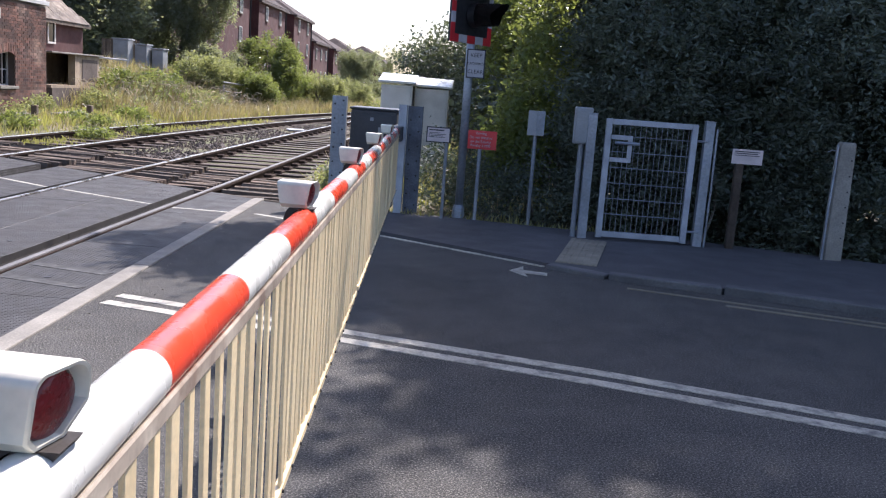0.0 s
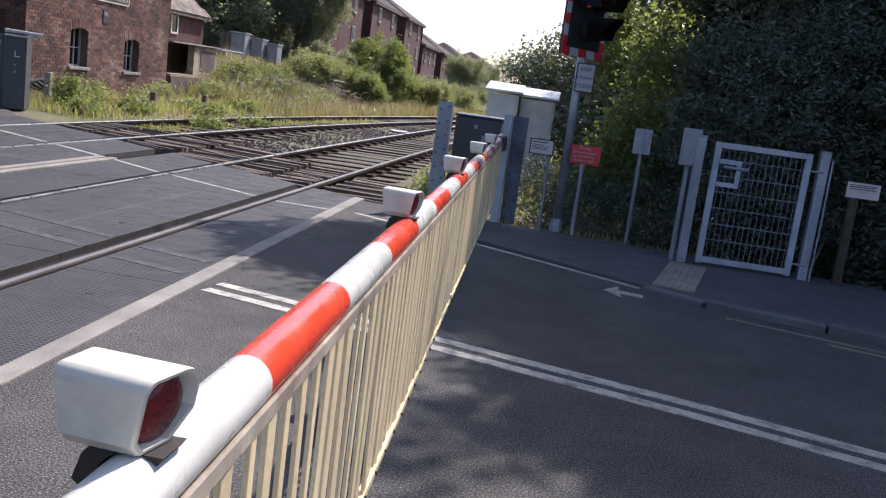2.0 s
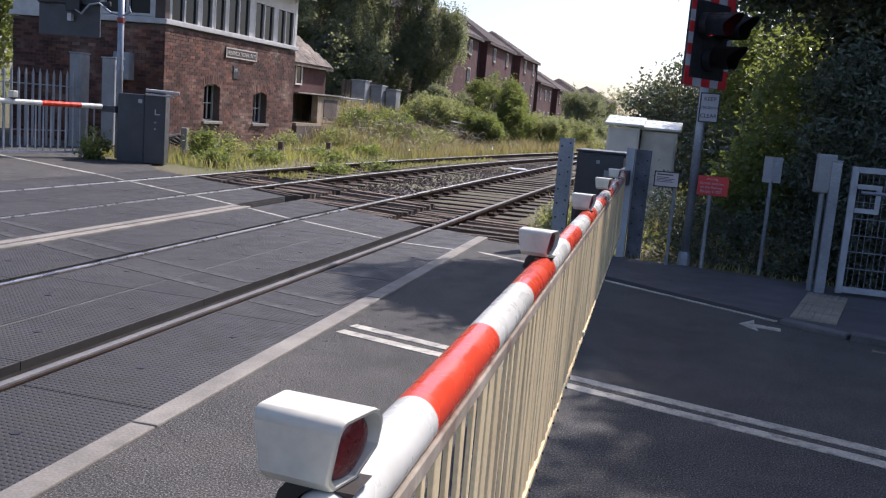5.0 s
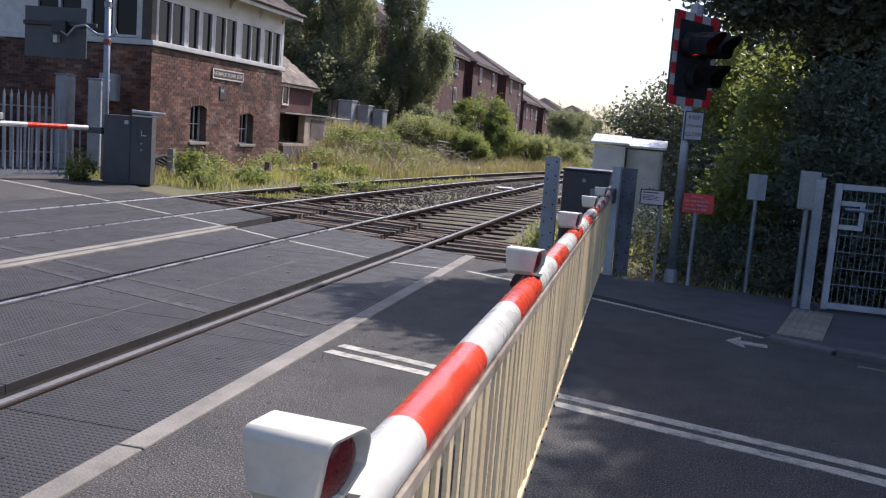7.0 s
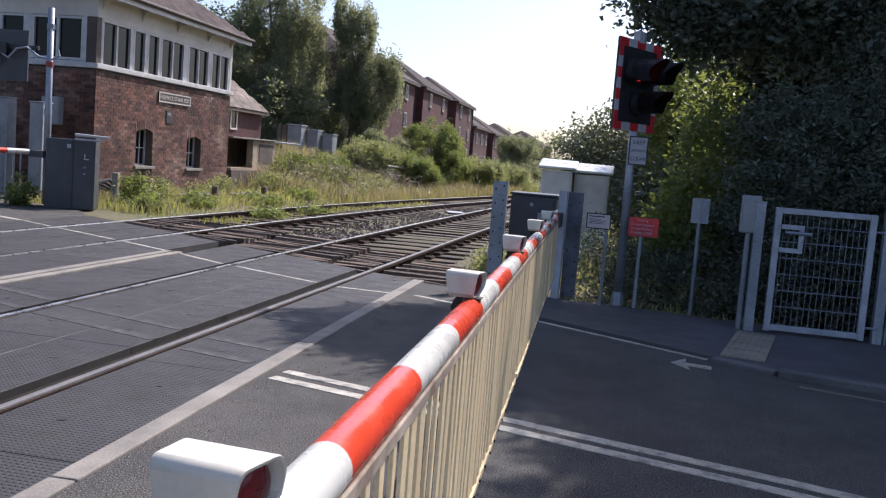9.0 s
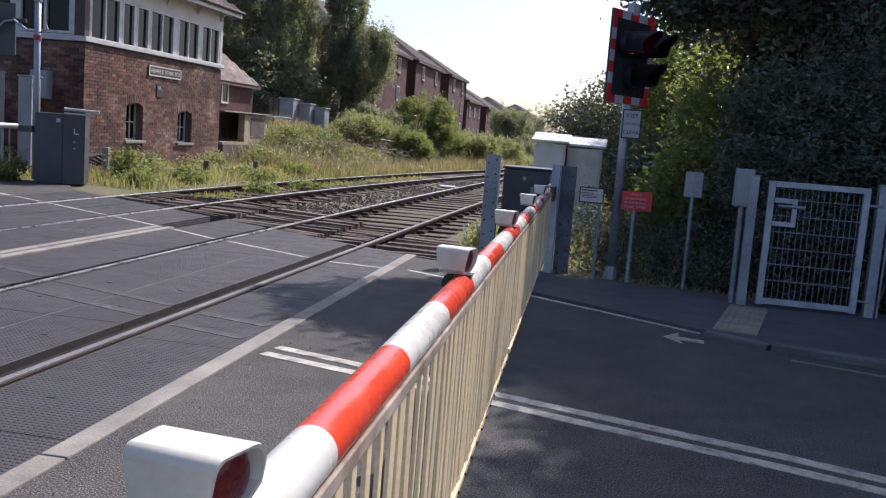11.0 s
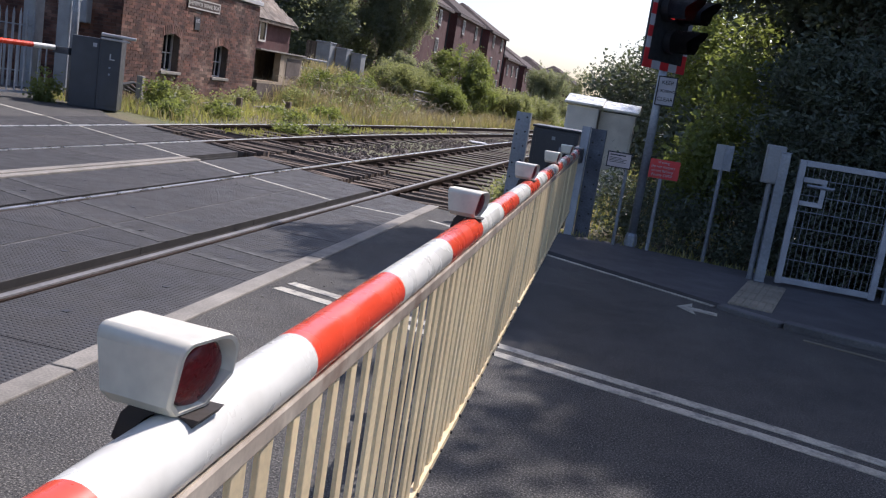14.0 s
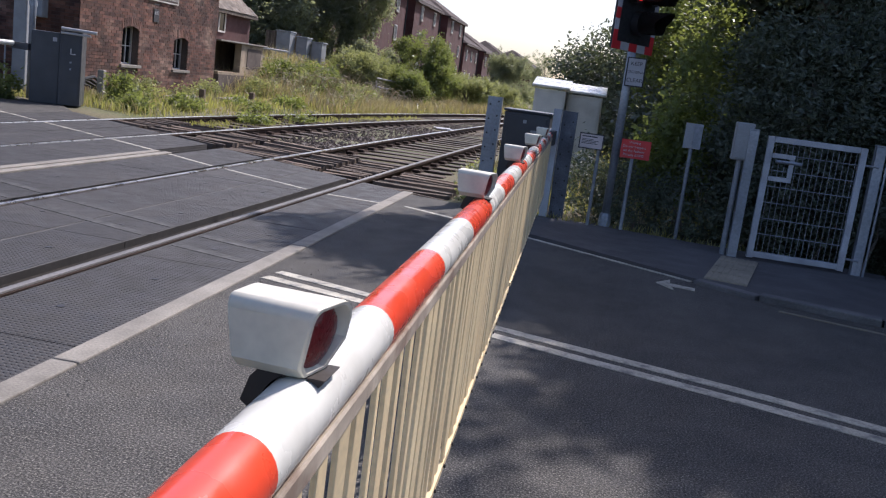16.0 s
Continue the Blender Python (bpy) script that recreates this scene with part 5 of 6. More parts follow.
def plant(name, label, category, blobs, spread, per, size, material, trunk=None, seed=1, droop=0.0, long=1.0, group="", limbs=7, zmin=-0.1, bark=None):
    rng = np.random.default_rng(seed)
    e = thing(name, (0, 0, 0), 0, label, category, group)
    c = clumps(rng, blobs)
    c = c[c[:, 2] > zmin]
    v, f = leaf_cloud(rng, c, spread, per, size, droop, long)
    v[:, 2] = np.maximum(v[:, 2], zmin)
    mesh_np("crown", v, f, material, e)
    if trunk:
        x, y, z0, z1, r = trunk
        pts = [(x + 0.12 * math.sin(k * 1.3 + seed), y + 0.12 * math.cos(k * 1.7 + seed), z0 + (z1 - z0) * k / 6) for k in range(7)]
        part("trunk", rod(pts, r, 9, None, r * 0.25), bark or BARK, e, smooth=True)
        for k in range(limbs):
            q = c[rng.integers(len(c))]
            s = Vector(pts[1 + k % 5])
            m_ = s.lerp(Vector(q), 0.5) + Vector((0, 0, 0.25))
            part("limb", rod([s, m_, Vector(q)], r * 0.35, 6, None, r * 0.08), bark or BARK, e)
    else:
        for k in range(6):
            q = Vector(c[rng.integers(len(c))])
            g = Vector((q.x + rng.normal(0, 0.12), q.y + rng.normal(0, 0.12), min(q.z - 0.1, ground_z(q.x, q.y))))
            part("stem", rod([g, g.lerp(q, 0.55) + Vector((0.05, 0, 0)), q], 0.018, 5, None, 0.006), BARK, e)
    return e


# big dark trees and hedge along the footpath
plant("broadleaf_tree", "tall dark leafy tree leaning over the footpath", "tree",
      [(3.9, 12.2, 5.8, 2.3, 2.2, 2.7, 700), (1.9, 11.7, 4.1, 1.15, 1.0, 1.2, 230), (1.7, 11.8, 5.3, 1.4, 1.3, 1.4, 200), (4.2, 11.8, 3.2, 1.7, 1.6, 2.6, 420),
       (0.7, 11.6, 3.35, 0.45, 0.5, 0.38, 46), (0.4, 11.5, 3.6, 0.35, 0.4, 0.22, 22), (1.15, 11.6, 3.6, 0.5, 0.5, 0.5, 50)],
      (0.42, 0.42, 0.34), 95, 0.09, LEAF_DARK, (2.6, 12.2, -0.1, 10.5, 0.26), 5, group="trees behind the footpath")
plant("broadleaf_tree", "tall spreading tree whose high crown shades the road", "tree",
      [(0.85, 12.7, 6.4, 1.1, 1.0, 0.8, 185), (1.6, 13.1, 6.2, 0.9, 0.9, 0.7, 100), (2.0, 12.2, 6.2, 0.7, 0.9, 0.6, 80), (4.2, 11.6, 8.5, 1.15, 1.1, 0.9, 170), (3.9, 12.2, 7.5, 1.2, 1.0, 1.0, 120), (6.0, 11.4, 9.0, 1.3, 1.1, 0.9, 180), (7.9, 11.3, 9.2, 1.3, 1.1, 0.9, 120), (3.8, 10.9, 9.5, 1.2, 0.7, 0.4, 20), (5.7, 10.3, 9.6, 1.3, 0.7, 0.4, 34), (7.6, 10.6, 10.0, 1.5, 0.9, 0.5, 60)],
      (0.2, 0.2, 0.17), 62, 0.11, LEAF_DARK, (4.0, 13.2, -0.1, 9.0, 0.26), 15, group="trees behind the footpath", limbs=12)
plant("broadleaf_tree", "tall dark dense tree behind the hedge", "tree",
      [(7.0, 11.2, 11.0, 1.6, 1.5, 2.0, 240), (8.7, 11.0, 11.0, 1.9, 1.5, 2.4, 260), (6.6, 12.4, 6.4, 3.0, 2.4, 4.6, 1100), (5.6, 11.6, 3.0, 2.4, 1.6, 2.8, 400), (8.4, 9.9, 12.2, 1.9, 1.2, 1.2, 170), (6.6, 10.2, 11.8, 1.0, 1.2, 1.4, 110)],
      (0.42, 0.42, 0.34), 75, 0.095, LEAF_DARK, (6.6, 12.2, -0.1, 11.0, 0.24), 6, group="trees behind the footpath")
plant("broadleaf_tree", "tall dark tree beyond the footpath end", "tree",
      [(10.4, 11.8, 8.0, 3.2, 2.6, 6.8, 1100), (9.6, 11.0, 2.6, 2.6, 1.8, 2.6, 300)],
      (0.45, 0.45, 0.36), 50, 0.13, LEAF_DARK, (10.4, 11.8, -0.1, 12.0, 0.24), 7, group="trees behind the footpath")
plant("broadleaf_tree", "tall tree further along the footpath", "tree",
      [(14.8, 10.6, 7.5, 3.2, 2.8, 6.6, 800), (14.2, 9.6, 2.6, 2.8, 1.8, 2.6, 240)],
      (0.5, 0.5, 0.4), 46, 0.15, LEAF_DARK, (14.8, 10.6, -0.1, 11.0, 0.24), 17, group="trees behind the footpath")
plant("hedge", "overgrown dark green hedge behind the gate", "hedge",
      [(2.1, 10.5, 1.0, 1.0, 0.6, 1.3, 260), (3.2, 10.3, 1.2, 1.1, 0.65, 1.5, 260), (4.5, 10.1, 1.3, 1.2, 0.75, 1.7, 280), (6.0, 9.9, 1.3, 1.3, 0.8, 1.8, 260), (7.8, 9.5, 1.4, 1.5, 0.9, 1.9, 240), (9.8, 9.0, 1.4, 1.6, 0.9, 2.0, 200)],
      (0.19, 0.19, 0.17), 125, 0.042, LEAF_DARK, None, 8, long=1.6, droop=0.3)
plant("thicket", "dense dark thicket closing the view behind the hedge", "shrub",
      [(1.9, 13.9, 0.9, 1.4, 0.6, 1.1, 200), (2.0, 14.0, 2.3, 0.6, 0.5, 1.2, 200), (2.7, 14.4, 3.0, 0.9, 0.6, 1.4, 280), (3.8, 14.2, 3.4, 1.1, 0.6, 1.6, 300), (4.4, 13.8, 2.0, 2.2, 0.8, 2.6, 360), (7.6, 13.6, 2.2, 2.4, 0.8, 2.8, 360), (11.4, 13.0, 2.2, 2.6, 0.9, 2.8, 300)],
      (0.28, 0.22, 0.28), 75, 0.13, LEAF_DARK, None, 18)
plant("ivy", "dark ivy and brambles hanging over the fence line", "shrub",
      [(3.1, 10.9, 2.4, 0.9, 0.5, 1.2, 120), (4.6, 10.8, 2.8, 1.6, 0.5, 1.4, 180), (7.2, 10.5, 3.0, 1.8, 0.6, 1.6, 180)],
      (0.22, 0.2, 0.22), 125, 0.044, LEAF_DARK, None, 9, droop=0.5, long=1.6)
plant("shrub", "sunlit straggly shrub behind the road signal", "shrub",
      [(1.0, 11.3, 1.5, 0.35, 0.5, 0.8, 60), (0.75, 10.9, 0.8, 0.4, 0.4, 0.6, 60), (1.1, 12.6, 2.2, 0.4, 0.6, 0.8, 50)],
      (0.17, 0.17, 0.17), 46, 0.075, LEAF_BRIGHT, None, 10)
plant("shrub", "tall sunlit shrub behind the road signal", "shrub",
      [(1.0, 15.6, 2.0, 0.75, 0.9, 1.6, 230), (1.5, 14.8, 2.7, 0.5, 0.7, 0.8, 80), (1.2, 14.3, 1.2, 0.5, 0.5, 0.9, 110)],
      (0.2, 0.2, 0.2), 46, 0.085, LEAF_BRIGHT, (1.2, 15.5, -0.1, 3.0, 0.06), 19)
plant("shrub", "scrubby undergrowth at the foot of the signs", "shrub",
      [(-0.1, 10.7, 0.3, 0.35, 0.3, 0.5, 60), (0.35, 10.5, 0.25, 0.4, 0.3, 0.4, 60), (0.95, 10.3, 0.25, 0.4, 0.3, 0.45, 60)],
      (0.13, 0.13, 0.13), 40, 0.045, LEAF_DARK, None, 11)
plant("bush", "large dark leafy bush behind the cream cabinets", "bush",
      [(0.3, 18.5, 1.5, 1.3, 1.3, 1.3, 320), (-0.5, 19.5, 1.5, 0.8, 0.9, 0.8, 130), (0.9, 17.0, 1.7, 1.1, 1.2, 1.5, 260), (1.2, 16.4, 0.7, 0.8, 0.8, 0.9, 140)],
      (0.26, 0.26, 0.24), 60, 0.08, LEAF_DARK, (0.2, 18.5, -0.1, 2.4, 0.09), 12)
plant("bush", "bramble by the fence post beside the rails", "bush",
      [(-1.5, 10.95, 0.12, 0.16, 0.3, 0.26, 26), (-1.45, 11.6, 0.15, 0.2, 0.4, 0.25, 22)], (0.1, 0.1, 0.09), 36, 0.05, LEAF_BRAMBLE, None, 13)

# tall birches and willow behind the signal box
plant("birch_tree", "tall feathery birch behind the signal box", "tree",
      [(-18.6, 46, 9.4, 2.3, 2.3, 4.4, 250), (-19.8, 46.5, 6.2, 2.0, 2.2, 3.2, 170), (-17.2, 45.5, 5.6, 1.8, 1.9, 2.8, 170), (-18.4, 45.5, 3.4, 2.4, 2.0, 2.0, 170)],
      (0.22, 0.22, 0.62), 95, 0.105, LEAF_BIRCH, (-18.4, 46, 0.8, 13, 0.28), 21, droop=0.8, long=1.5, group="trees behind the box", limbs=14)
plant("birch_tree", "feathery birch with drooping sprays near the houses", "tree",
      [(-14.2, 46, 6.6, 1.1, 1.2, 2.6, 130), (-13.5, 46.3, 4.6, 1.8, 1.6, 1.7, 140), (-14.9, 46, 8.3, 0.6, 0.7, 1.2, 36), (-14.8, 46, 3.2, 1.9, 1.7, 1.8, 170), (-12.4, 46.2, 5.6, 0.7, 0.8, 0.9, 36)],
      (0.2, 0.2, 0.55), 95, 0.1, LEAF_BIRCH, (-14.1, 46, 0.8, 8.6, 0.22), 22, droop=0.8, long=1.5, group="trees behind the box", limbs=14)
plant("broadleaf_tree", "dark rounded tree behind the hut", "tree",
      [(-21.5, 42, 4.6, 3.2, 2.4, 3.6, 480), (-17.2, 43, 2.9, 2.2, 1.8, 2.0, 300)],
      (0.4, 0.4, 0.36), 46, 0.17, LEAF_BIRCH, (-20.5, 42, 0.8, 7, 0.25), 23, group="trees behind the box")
plant("broadleaf_tree", "distant tree beyond the road", "tree",
      [(-26, 27, 4.5, 3.0, 3.0, 4.0, 500)], (0.5, 0.5, 0.45), 44, 0.2, LEAF_BRIGHT, (-26, 27, -0.1, 7, 0.22), 24)
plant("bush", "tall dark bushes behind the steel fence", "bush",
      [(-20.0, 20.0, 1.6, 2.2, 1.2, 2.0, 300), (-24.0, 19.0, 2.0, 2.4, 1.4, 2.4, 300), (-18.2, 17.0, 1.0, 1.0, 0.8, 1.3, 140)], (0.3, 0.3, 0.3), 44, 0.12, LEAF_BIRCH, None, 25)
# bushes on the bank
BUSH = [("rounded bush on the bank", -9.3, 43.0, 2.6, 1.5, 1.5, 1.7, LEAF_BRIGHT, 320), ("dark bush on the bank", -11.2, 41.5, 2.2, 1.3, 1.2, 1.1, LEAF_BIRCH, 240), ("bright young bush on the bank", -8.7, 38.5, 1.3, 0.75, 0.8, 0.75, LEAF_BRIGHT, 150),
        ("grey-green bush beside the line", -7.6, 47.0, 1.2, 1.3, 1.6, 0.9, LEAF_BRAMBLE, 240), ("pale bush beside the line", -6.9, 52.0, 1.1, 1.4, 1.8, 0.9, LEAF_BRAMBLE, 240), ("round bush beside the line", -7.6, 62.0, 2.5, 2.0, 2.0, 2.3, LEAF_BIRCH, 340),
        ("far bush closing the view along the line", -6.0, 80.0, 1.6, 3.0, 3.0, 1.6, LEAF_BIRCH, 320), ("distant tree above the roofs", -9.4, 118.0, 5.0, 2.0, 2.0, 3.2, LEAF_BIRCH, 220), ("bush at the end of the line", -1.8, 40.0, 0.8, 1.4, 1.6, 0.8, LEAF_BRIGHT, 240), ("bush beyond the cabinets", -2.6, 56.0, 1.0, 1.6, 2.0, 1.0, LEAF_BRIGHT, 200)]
for k, (lab, x, y, z, a, b, c_, m_, n) in enumerate(BUSH):
    rb = random.Random(40 + k)
    lumps = [(x, y, z * 0.75, a * 0.7, b * 0.7, c_ * 0.8, n // 3)]
    for q in range(11):
        u, h = rb.uniform(0, 6.28), rb.uniform(0.1, 0.8)
        g = rb.uniform(0.3, 0.52)
        lumps.append((x + math.cos(u) * a * (1.05 - 0.6 * h), y + math.sin(u) * b * (1.05 - 0.6 * h), z * 0.25 + (z + 0.45 * c_ - z * 0.25) * h, a * g, b * g, c_ * g * rb.uniform(0.7, 1.05), n // 8))
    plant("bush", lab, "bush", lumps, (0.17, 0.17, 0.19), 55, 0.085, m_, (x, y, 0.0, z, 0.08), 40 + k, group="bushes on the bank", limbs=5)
plant("bramble", "fresh green nettles and brambles on the bank foot", "bramble",
      [(-11.6, 31.0, 0.6, 0.7, 1.1, 0.5, 150), (-11.0, 33.2, 0.75, 0.7, 1.2, 0.55, 150), (-11.9, 33.2, 0.7, 0.5, 0.8, 0.32, 80), (-10.2, 31.8, 0.3, 0.6, 1.2, 0.35, 90)],
      (0.2, 0.2, 0.2), 60, 0.075, LEAF_BRIGHT, None, 62, long=1.5)
plant("bramble", "tangled pale bramble thicket on the bank", "bramble",
      [(-10.9, 37.8, 1.35, 0.8, 1.2, 0.65, 210), (-10.3, 38.6, 1.2, 0.9, 1.3, 0.7, 220), (-9.6, 40.0, 0.9, 0.7, 1.2, 0.6, 150), (-12.3, 32.4, 0.75, 0.8, 1.2, 0.4, 150), (-9.6, 33.6, 0.3, 0.8, 1.5, 0.36, 110), (-11.0, 31.4, 0.5, 0.9, 1.3, 0.42, 170)],
      (0.22, 0.22, 0.18), 60, 0.065, LEAF_BRAMBLE, None, 60, long=1.4)


def weed_patch(label, spots, seed, material=LEAF_BRIGHT):
    plant("weeds", label, "weed", [(x, y, ground_z(x, y) + h * 0.4, r, r * 1.2, h, int(28 + 34 * r)) for x, y, r, h in spots], (0.13, 0.13, 0.13), 34, 0.07, material, None, seed, long=1.3)


weed_patch("leafy green weeds along the foot of the brick wall", [(-11.3, 20.5, 0.5, 0.3), (-11.0, 22.6, 0.5, 0.22), (-11.5, 25.0, 0.4, 0.3), (-10.9, 27.6, 0.6, 0.4)], 81, LEAF_BRAMBLE)
weed_patch("low spreading weeds beside the far rail", [(-9.3, 19.2, 0.4, 0.13), (-9.2, 22.5, 0.5, 0.13), (-9.3, 25.8, 0.5, 0.16), (-8.9, 29.5, 0.5, 0.2), (-7.6, 19.0, 0.4, 0.12), (-7.4, 21.6, 0.4, 0.1)], 82, LEAF_BRIGHT)
weed_patch("pale scrub creeping up the bank", [(-10.2, 29.5, 0.8, 0.3), (-9.4, 31.5, 0.7, 0.28), (-11.4, 28.6, 0.7, 0.3), (-8.8, 34.5, 0.6, 0.3), (-9.9, 39.0, 0.9, 0.5), (-8.2, 41.0, 0.7, 0.45)], 83, LEAF_BRAMBLE)
weed_patch("green creeper over the bank top", [(-12.9, 30.8, 0.6, 0.2), (-12.0, 37.9, 0.8, 0.5), (-10.8, 38.6, 0.9, 0.6)], 84, LEAF_BRIGHT)
plant("weeds", "green weed clump beside the far cabinet", "weed",
      [(-10.0, 17.6, 0.28, 0.22, 0.3, 0.42, 36), (-9.3, 16.9, 0.06, 0.35, 0.35, 0.14, 36), (-10.75, 15.0, 0.2, 0.25, 0.2, 0.3, 30), (-10.3, 18.6, 0.12, 0.4, 0.5, 0.2, 32)],
      (0.12, 0.12, 0.12), 40, 0.065, LEAF_BRIGHT, None, 61)


def blades(name, label, count, region, hlo, hhi, material, seed, category="grass"):
    """Upright grass blades; region(rng, n) gives x and y."""
    rng = np.random.default_rng(seed)
    x, y = region(rng, count)
    z = np.array([ground_z(a, b) for a, b in zip(x, y)])
    patch = np.array([0.65 + 0.7 * (0.5 + 0.5 * noise.noise((a * 0.6, b * 0.6, seed))) for a, b in zip(x, y)])
    h = rng.uniform(hlo, hhi, count) * patch
    lean = rng.normal(0, 0.28, (count, 2)) * h[:, None]
    q = rng.uniform(0, math.pi, count)
    w = rng.uniform(0.006, 0.014, count) * (0.7 + 0.02 * y)
    dx, dy = np.cos(q) * w, np.sin(q) * w
    base = np.stack([x, y, z - 0.02], 1)
    mid = base + np.stack([lean[:, 0] * 0.3, lean[:, 1] * 0.3, h * 0.6], 1)
    tip = base + np.stack([lean[:, 0], lean[:, 1], h], 1)
    off = np.stack([dx, dy, 0 * dx], 1)
    v = np.stack([base - off, base + off, mid + off * 0.8, mid - off * 0.8, tip], 1).reshape(-1, 3)
    f0 = 5 * np.arange(count)[:, None]
    tri = np.concatenate([f0 + np.array([[0, 1, 2]]), f0 + np.array([[0, 2, 3]]), f0 + np.array([[3, 2, 4]])], 0)
    tagged(mesh_np(name, v, tri, material), label, category, kind="stuff")


def verge(rng, n):
    y = 16.0 + 26 * rng.random(n) ** 1.2
    x = -8.75 - 3.1 * rng.random(n) ** 0.8 + np.array([bend(2, q) for q in y])
    return x, y


def bank(rng, n):
    y = rng.uniform(27, 62, n)
    return -8.6 - 6.0 * rng.random(n) + np.array([min(bend(2, q), 3.0) for q in y]), y


def between(rng, n):
    y = 16.2 + 16 * rng.random(n) ** 1.3
    return -7.7 + rng.normal(0, 0.35, n) - 0.35 + np.array([bend(2, q) for q in y]), y


def right_edge(rng, n):
    x = rng.uniform(-1.0, 5.0, n)
    return x, 9.95 - 0.13 * (x + 0.9) + rng.normal(0, 0.1, n) + np.where(x > 2.6, -0.1, 0.12)


def beyond(rng, n):
    return rng.uniform(-1.75, 1.5, n), rng.uniform(10.9, 30, n)


blades("grass", "yellow-green grass along the far rail", 14000, verge, 0.04, 0.22, GRASS, 71)
blades("dry_grass", "straw-coloured seeding grass on the bank", 18000, bank, 0.25, 0.7, DRYGRASS, 72)
blades("grass", "green grass growing over the bank", 14000, bank, 0.1, 0.4, GRASS, 73)
blades("dry_grass", "bleached grass along the far rail", 2500, verge, 0.08, 0.32, DRYGRASS, 78)
blades("grass", "weeds growing between the far rails", 2600, between, 0.04, 0.14, GRASS, 74)
blades("grass", "thin grass along the foot of the hedge", 2600, right_edge, 0.04, 0.16, GRASS, 75)
blades("grass", "rough grass around the cream cabinets", 4500, beyond, 0.1, 0.4, GRASS, 76)
blades("dry_grass", "dry stalks around the cream cabinets", 1800, beyond, 0.2, 0.6, DRYGRASS, 77)


def canes(count, seed):
    """Bleached arching bramble canes over the bank."""
    rng = np.random.default_rng(seed)
    V, F = [], []
    for k in range(count):
        y = rng.uniform(28, 44)
        x = -8.9 - 3.2 * rng.random() + min(bend(2, y), 3.0) * 0.5
        z, q, L, h = ground_z(x, y), rng.uniform(0, 6.28), rng.uniform(0.5, 1.3), rng.uniform(0.35, 0.9)
        n0 = len(V)
        for j in range(5):
            u = j / 4
            px, py, pz = x + math.cos(q) * L * u, y + math.sin(q) * L * u, z + h * (1 - (1.25 * u - 0.75) ** 2 / 0.5625) + 0.05
            r = 0.012 * (1.2 - u)
            V += [(px - r, py, pz), (px + r, py, pz - r), (px, py + r, pz + r)]
        for j in range(4):
            a = n0 + 3 * j
            for i in range(3):
                b, c = a + i, a + (i + 1) % 3
                F += [(b, c, c + 3), (b, c + 3, b + 3)]
    tagged(mesh_np("bramble_canes", np.array(V), np.array(F), DRYGRASS), "bleached arching bramble canes over the bank", "bramble", kind="stuff")


canes(420, 91)


def grit(count, seed):
    """Loose grit gathered along the edge beam."""
    rng = np.random.default_rng(seed)
    V, F = [], []
    for k in range(count):
        y = 0.6 + 8.0 * rng.random() ** 1.2
        x = -1.80 - 0.02 * y + abs(rng.normal(0, 0.09)) - 0.02
        s = rng.uniform(0.002, 0.006)
        n0 = len(V)
        p = rng.normal(0, 0.25, (6, 3)) + np.array([(1, 0, 0), (-1, 0, 0), (0, 1, 0), (0, -1, 0), (0, 0, 1), (0, 0, -0.6)])
        V += [tuple(np.array((x, y, 0.004)) + q * s) for q in p]
        F += [(n0 + a, n0 + b, n0 + c) for a, b, c in ((0, 2, 4), (2, 1, 4), (1, 3, 4), (3, 0, 4), (2, 0, 5), (1, 2, 5), (3, 1, 5), (0, 3, 5))]
    tagged(mesh_np("grit", np.array(V), np.array(F), CONCRETE), "loose pale grit gathered along the edge of the road", "grit", kind="stuff")


grit(220, 92)
brick_wall()

# ---- rubber crossing panels ----
deck = thing("crossing_deck", label="black studded rubber panels of the level crossing", category="crossing deck", kind="structure")
fill = part("joint_filler", prism([(-8.95, -14), (-1.8, -14), (-2.1, BE(-2.1) - 0.1), (-8.95, BE(-8.95) - 0.1)], -0.3, -0.12), BLACK, deck, "dark gaps between the panels")
COLS = [(-2.82, -2.12, 0.0), (-3.625, -3.075, 0.3), (-4.335, -3.645, 0.3), (-5.3, -4.5, 0.1), (-6.49, -5.62, 0.5), (-7.32, -6.64, 0.2), (-8.04, -7.34, 0.2), (-8.94, -8.2, 0.4)]
PL = 1.8
for x0, x1, off in COLS:
    ymax = BE((x0 + x1) / 2)
    y = -9.0 + off
    full = finish("rubber_panel", box(x0, x1, 0.002, PL - 0.002, -0.1, 0.0), RUBBER, bevel=0.003)
    while y < ymax - 1.3:
        if x1 > -2.2:
            # beside the edge beam the panels follow its line
            last = y + 2 * PL > ymax + 0.4
            ya, yb = y + 0.004, y + PL - 0.004
            poly = [(x0, ya), (-2.03 - 0.02 * ya, ya), (-2.03 - 0.02 * (BE(-2.24) if last else yb), BE(-2.24) if last else yb), (x0, BE(x0) if last else yb)]
            part("rubber_panel", prism(poly, -0.1, 0.0), RUBBER, deck)
            if last:
                break
            y += PL
            continue
        if y + 2 * PL > ymax + 0.4:
            # last panel is cut askew along the edge of the road
            bm = prism([(x0, y + 0.004), (x1, y + 0.004), (x1, BE(x1)), (x0, BE(x0))], -0.1, 0.0)
            part("rubber_panel", bm, RUBBER, deck)
            break
        share("rubber_panel", full, deck, pose(0, y, 0))
        y += PL
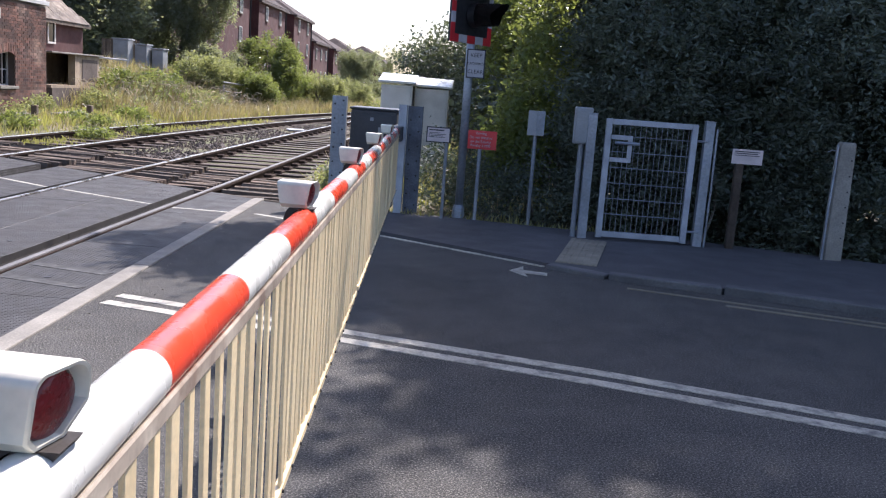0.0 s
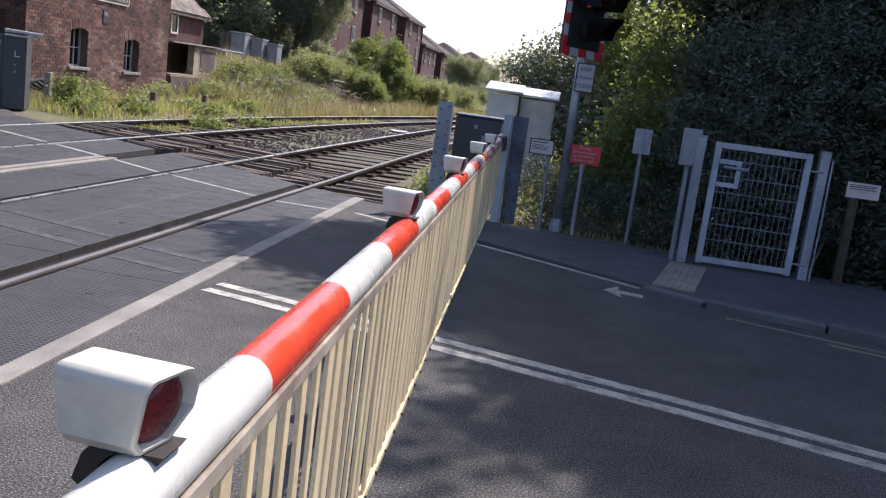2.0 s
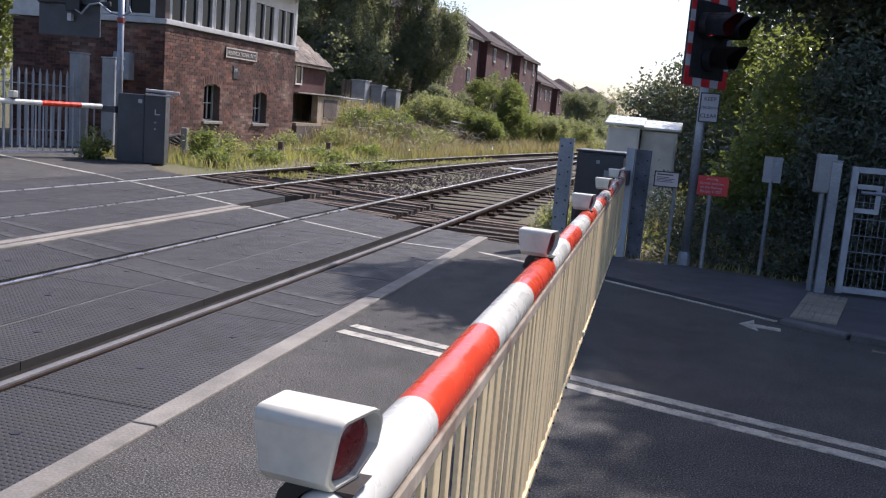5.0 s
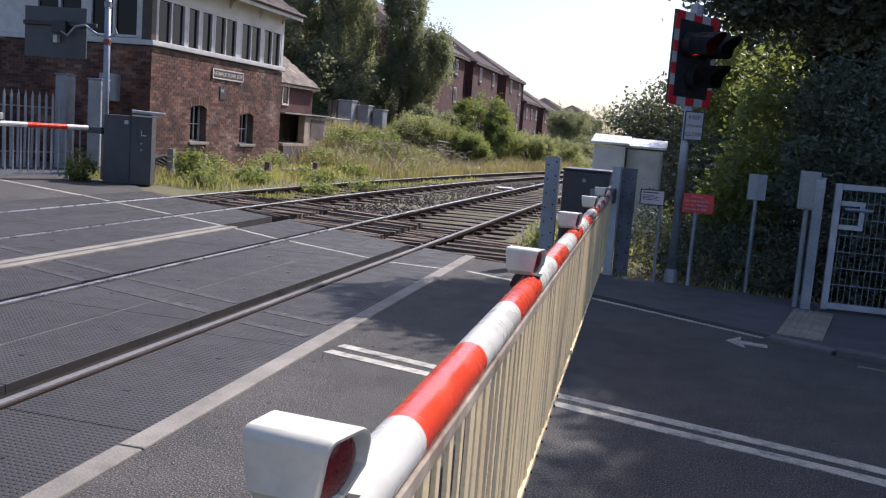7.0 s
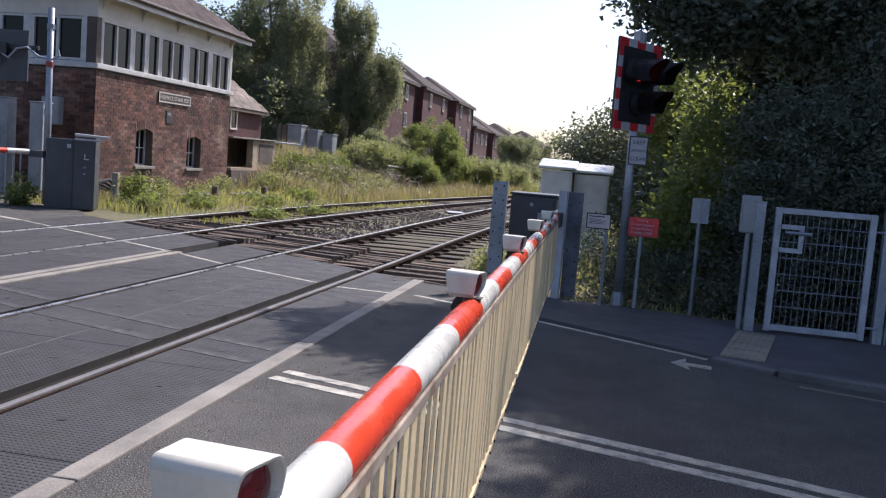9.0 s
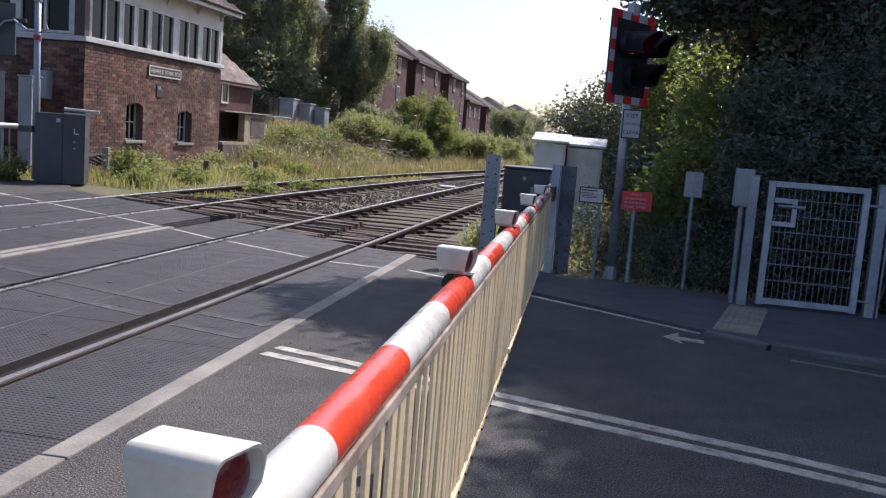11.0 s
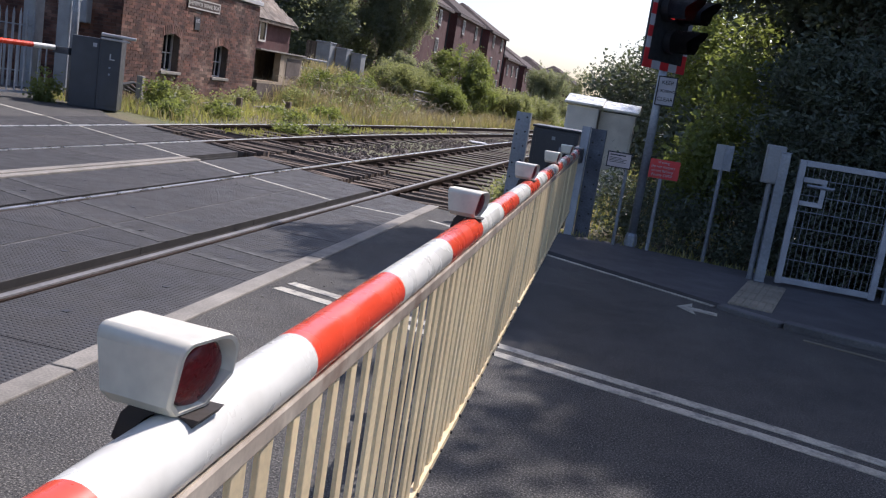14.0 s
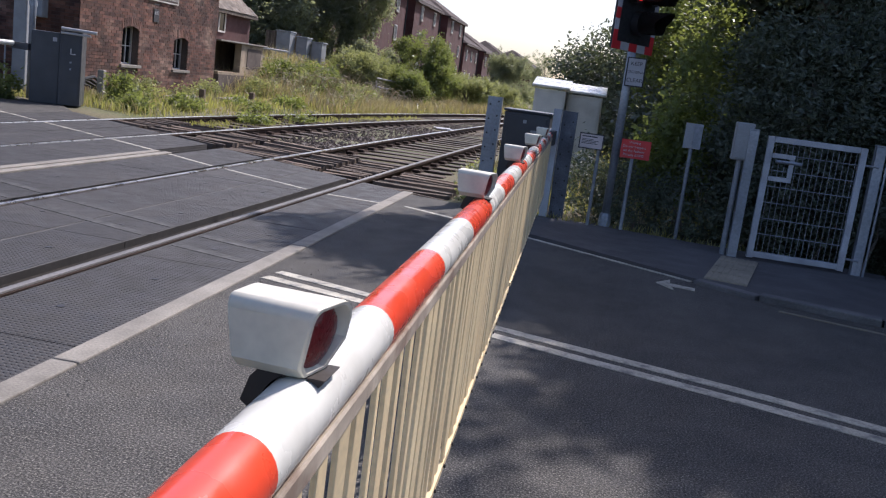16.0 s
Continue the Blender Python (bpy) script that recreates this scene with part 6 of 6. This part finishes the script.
GROOVE = mat("flangeway_rubber", (0.022, 0.019, 0.017), 0.9, spec=0.15, var=0.2, scale=3, fine=0.3, fscale=40, bump=0.4, stain=(0.04, 0.034, 0.028), stain_amt=0.6, stain_scale=4, space="Position")
for x0, x1 in ((-3.0735, -2.936), (-4.4985, -4.4415), (-4.3685, -4.3365), (-6.6385, -6.5), (-8.1985, -8.06)):
    part("flangeway_filler", prism([(x0, -9), (x1, -9), (x1, BE(x1) - 0.02), (x0, BE(x0) - 0.02)], -0.118, -0.05), GROOVE, deck, "dark grooves beside the rails")
for xs in (-3.635, -7.33):
    part("seam_filler", prism([(xs - 0.0098, -9), (xs + 0.0098, -9), (xs + 0.0098, BE(xs) - 0.05), (xs - 0.0098, BE(xs) - 0.05)], -0.05, -0.004), SEAM, deck, "dusty seam between panels")
# lifting eyes let into the panels
eye_me = finish("lifting_eye", rod([(0, 0, -0.002), (0, 0, 0.003)], 0.022, 8), BLACK)
for x0, x1, off in COLS[:5]:
    for k in range(9):
        for u in (0.28, 0.72):
            share("lifting_eye", eye_me, deck, pose(x0 + (x1 - x0) * (0.5 + 0.3 * (u - 0.5)), -3.6 + off + PL * (k + u), 0))
# painted edge line across the boards
for a, b in (((-2.1, 9.28), (-2.8, 9.33)), ((-3.08, 9.46), (-4.3, 10.08)), ((-4.5, 10.16), (-5.3, 10.66)), ((-5.6, 10.82), (-6.45, 11.3)), ((-6.66, 11.4), (-8.0, 12.1)), ((-8.2, 12.2), (-8.92, 12.6))):
    paint("edge_line", a, b, 0.05, "thin white edge line across the crossing boards")
for (a, b) in (((-2.2, 5.7), (-2.78, 5.85)), ((-3.08, 6.0), (-4.3, 6.4)), ((-4.5, 6.5), (-5.3, 6.8)), ((-5.62, 6.9), (-6.45, 7.2))):
    for d in (0.0, 0.42):
        ob = part("worn_line", prism(strip_poly((a[0], a[1] + d), (b[0], b[1] + d), 0.09), -0.002, 0.003), WORN)
        tagged(ob, "almost worn away white line on the rubber panels", "road marking", kind="structure")
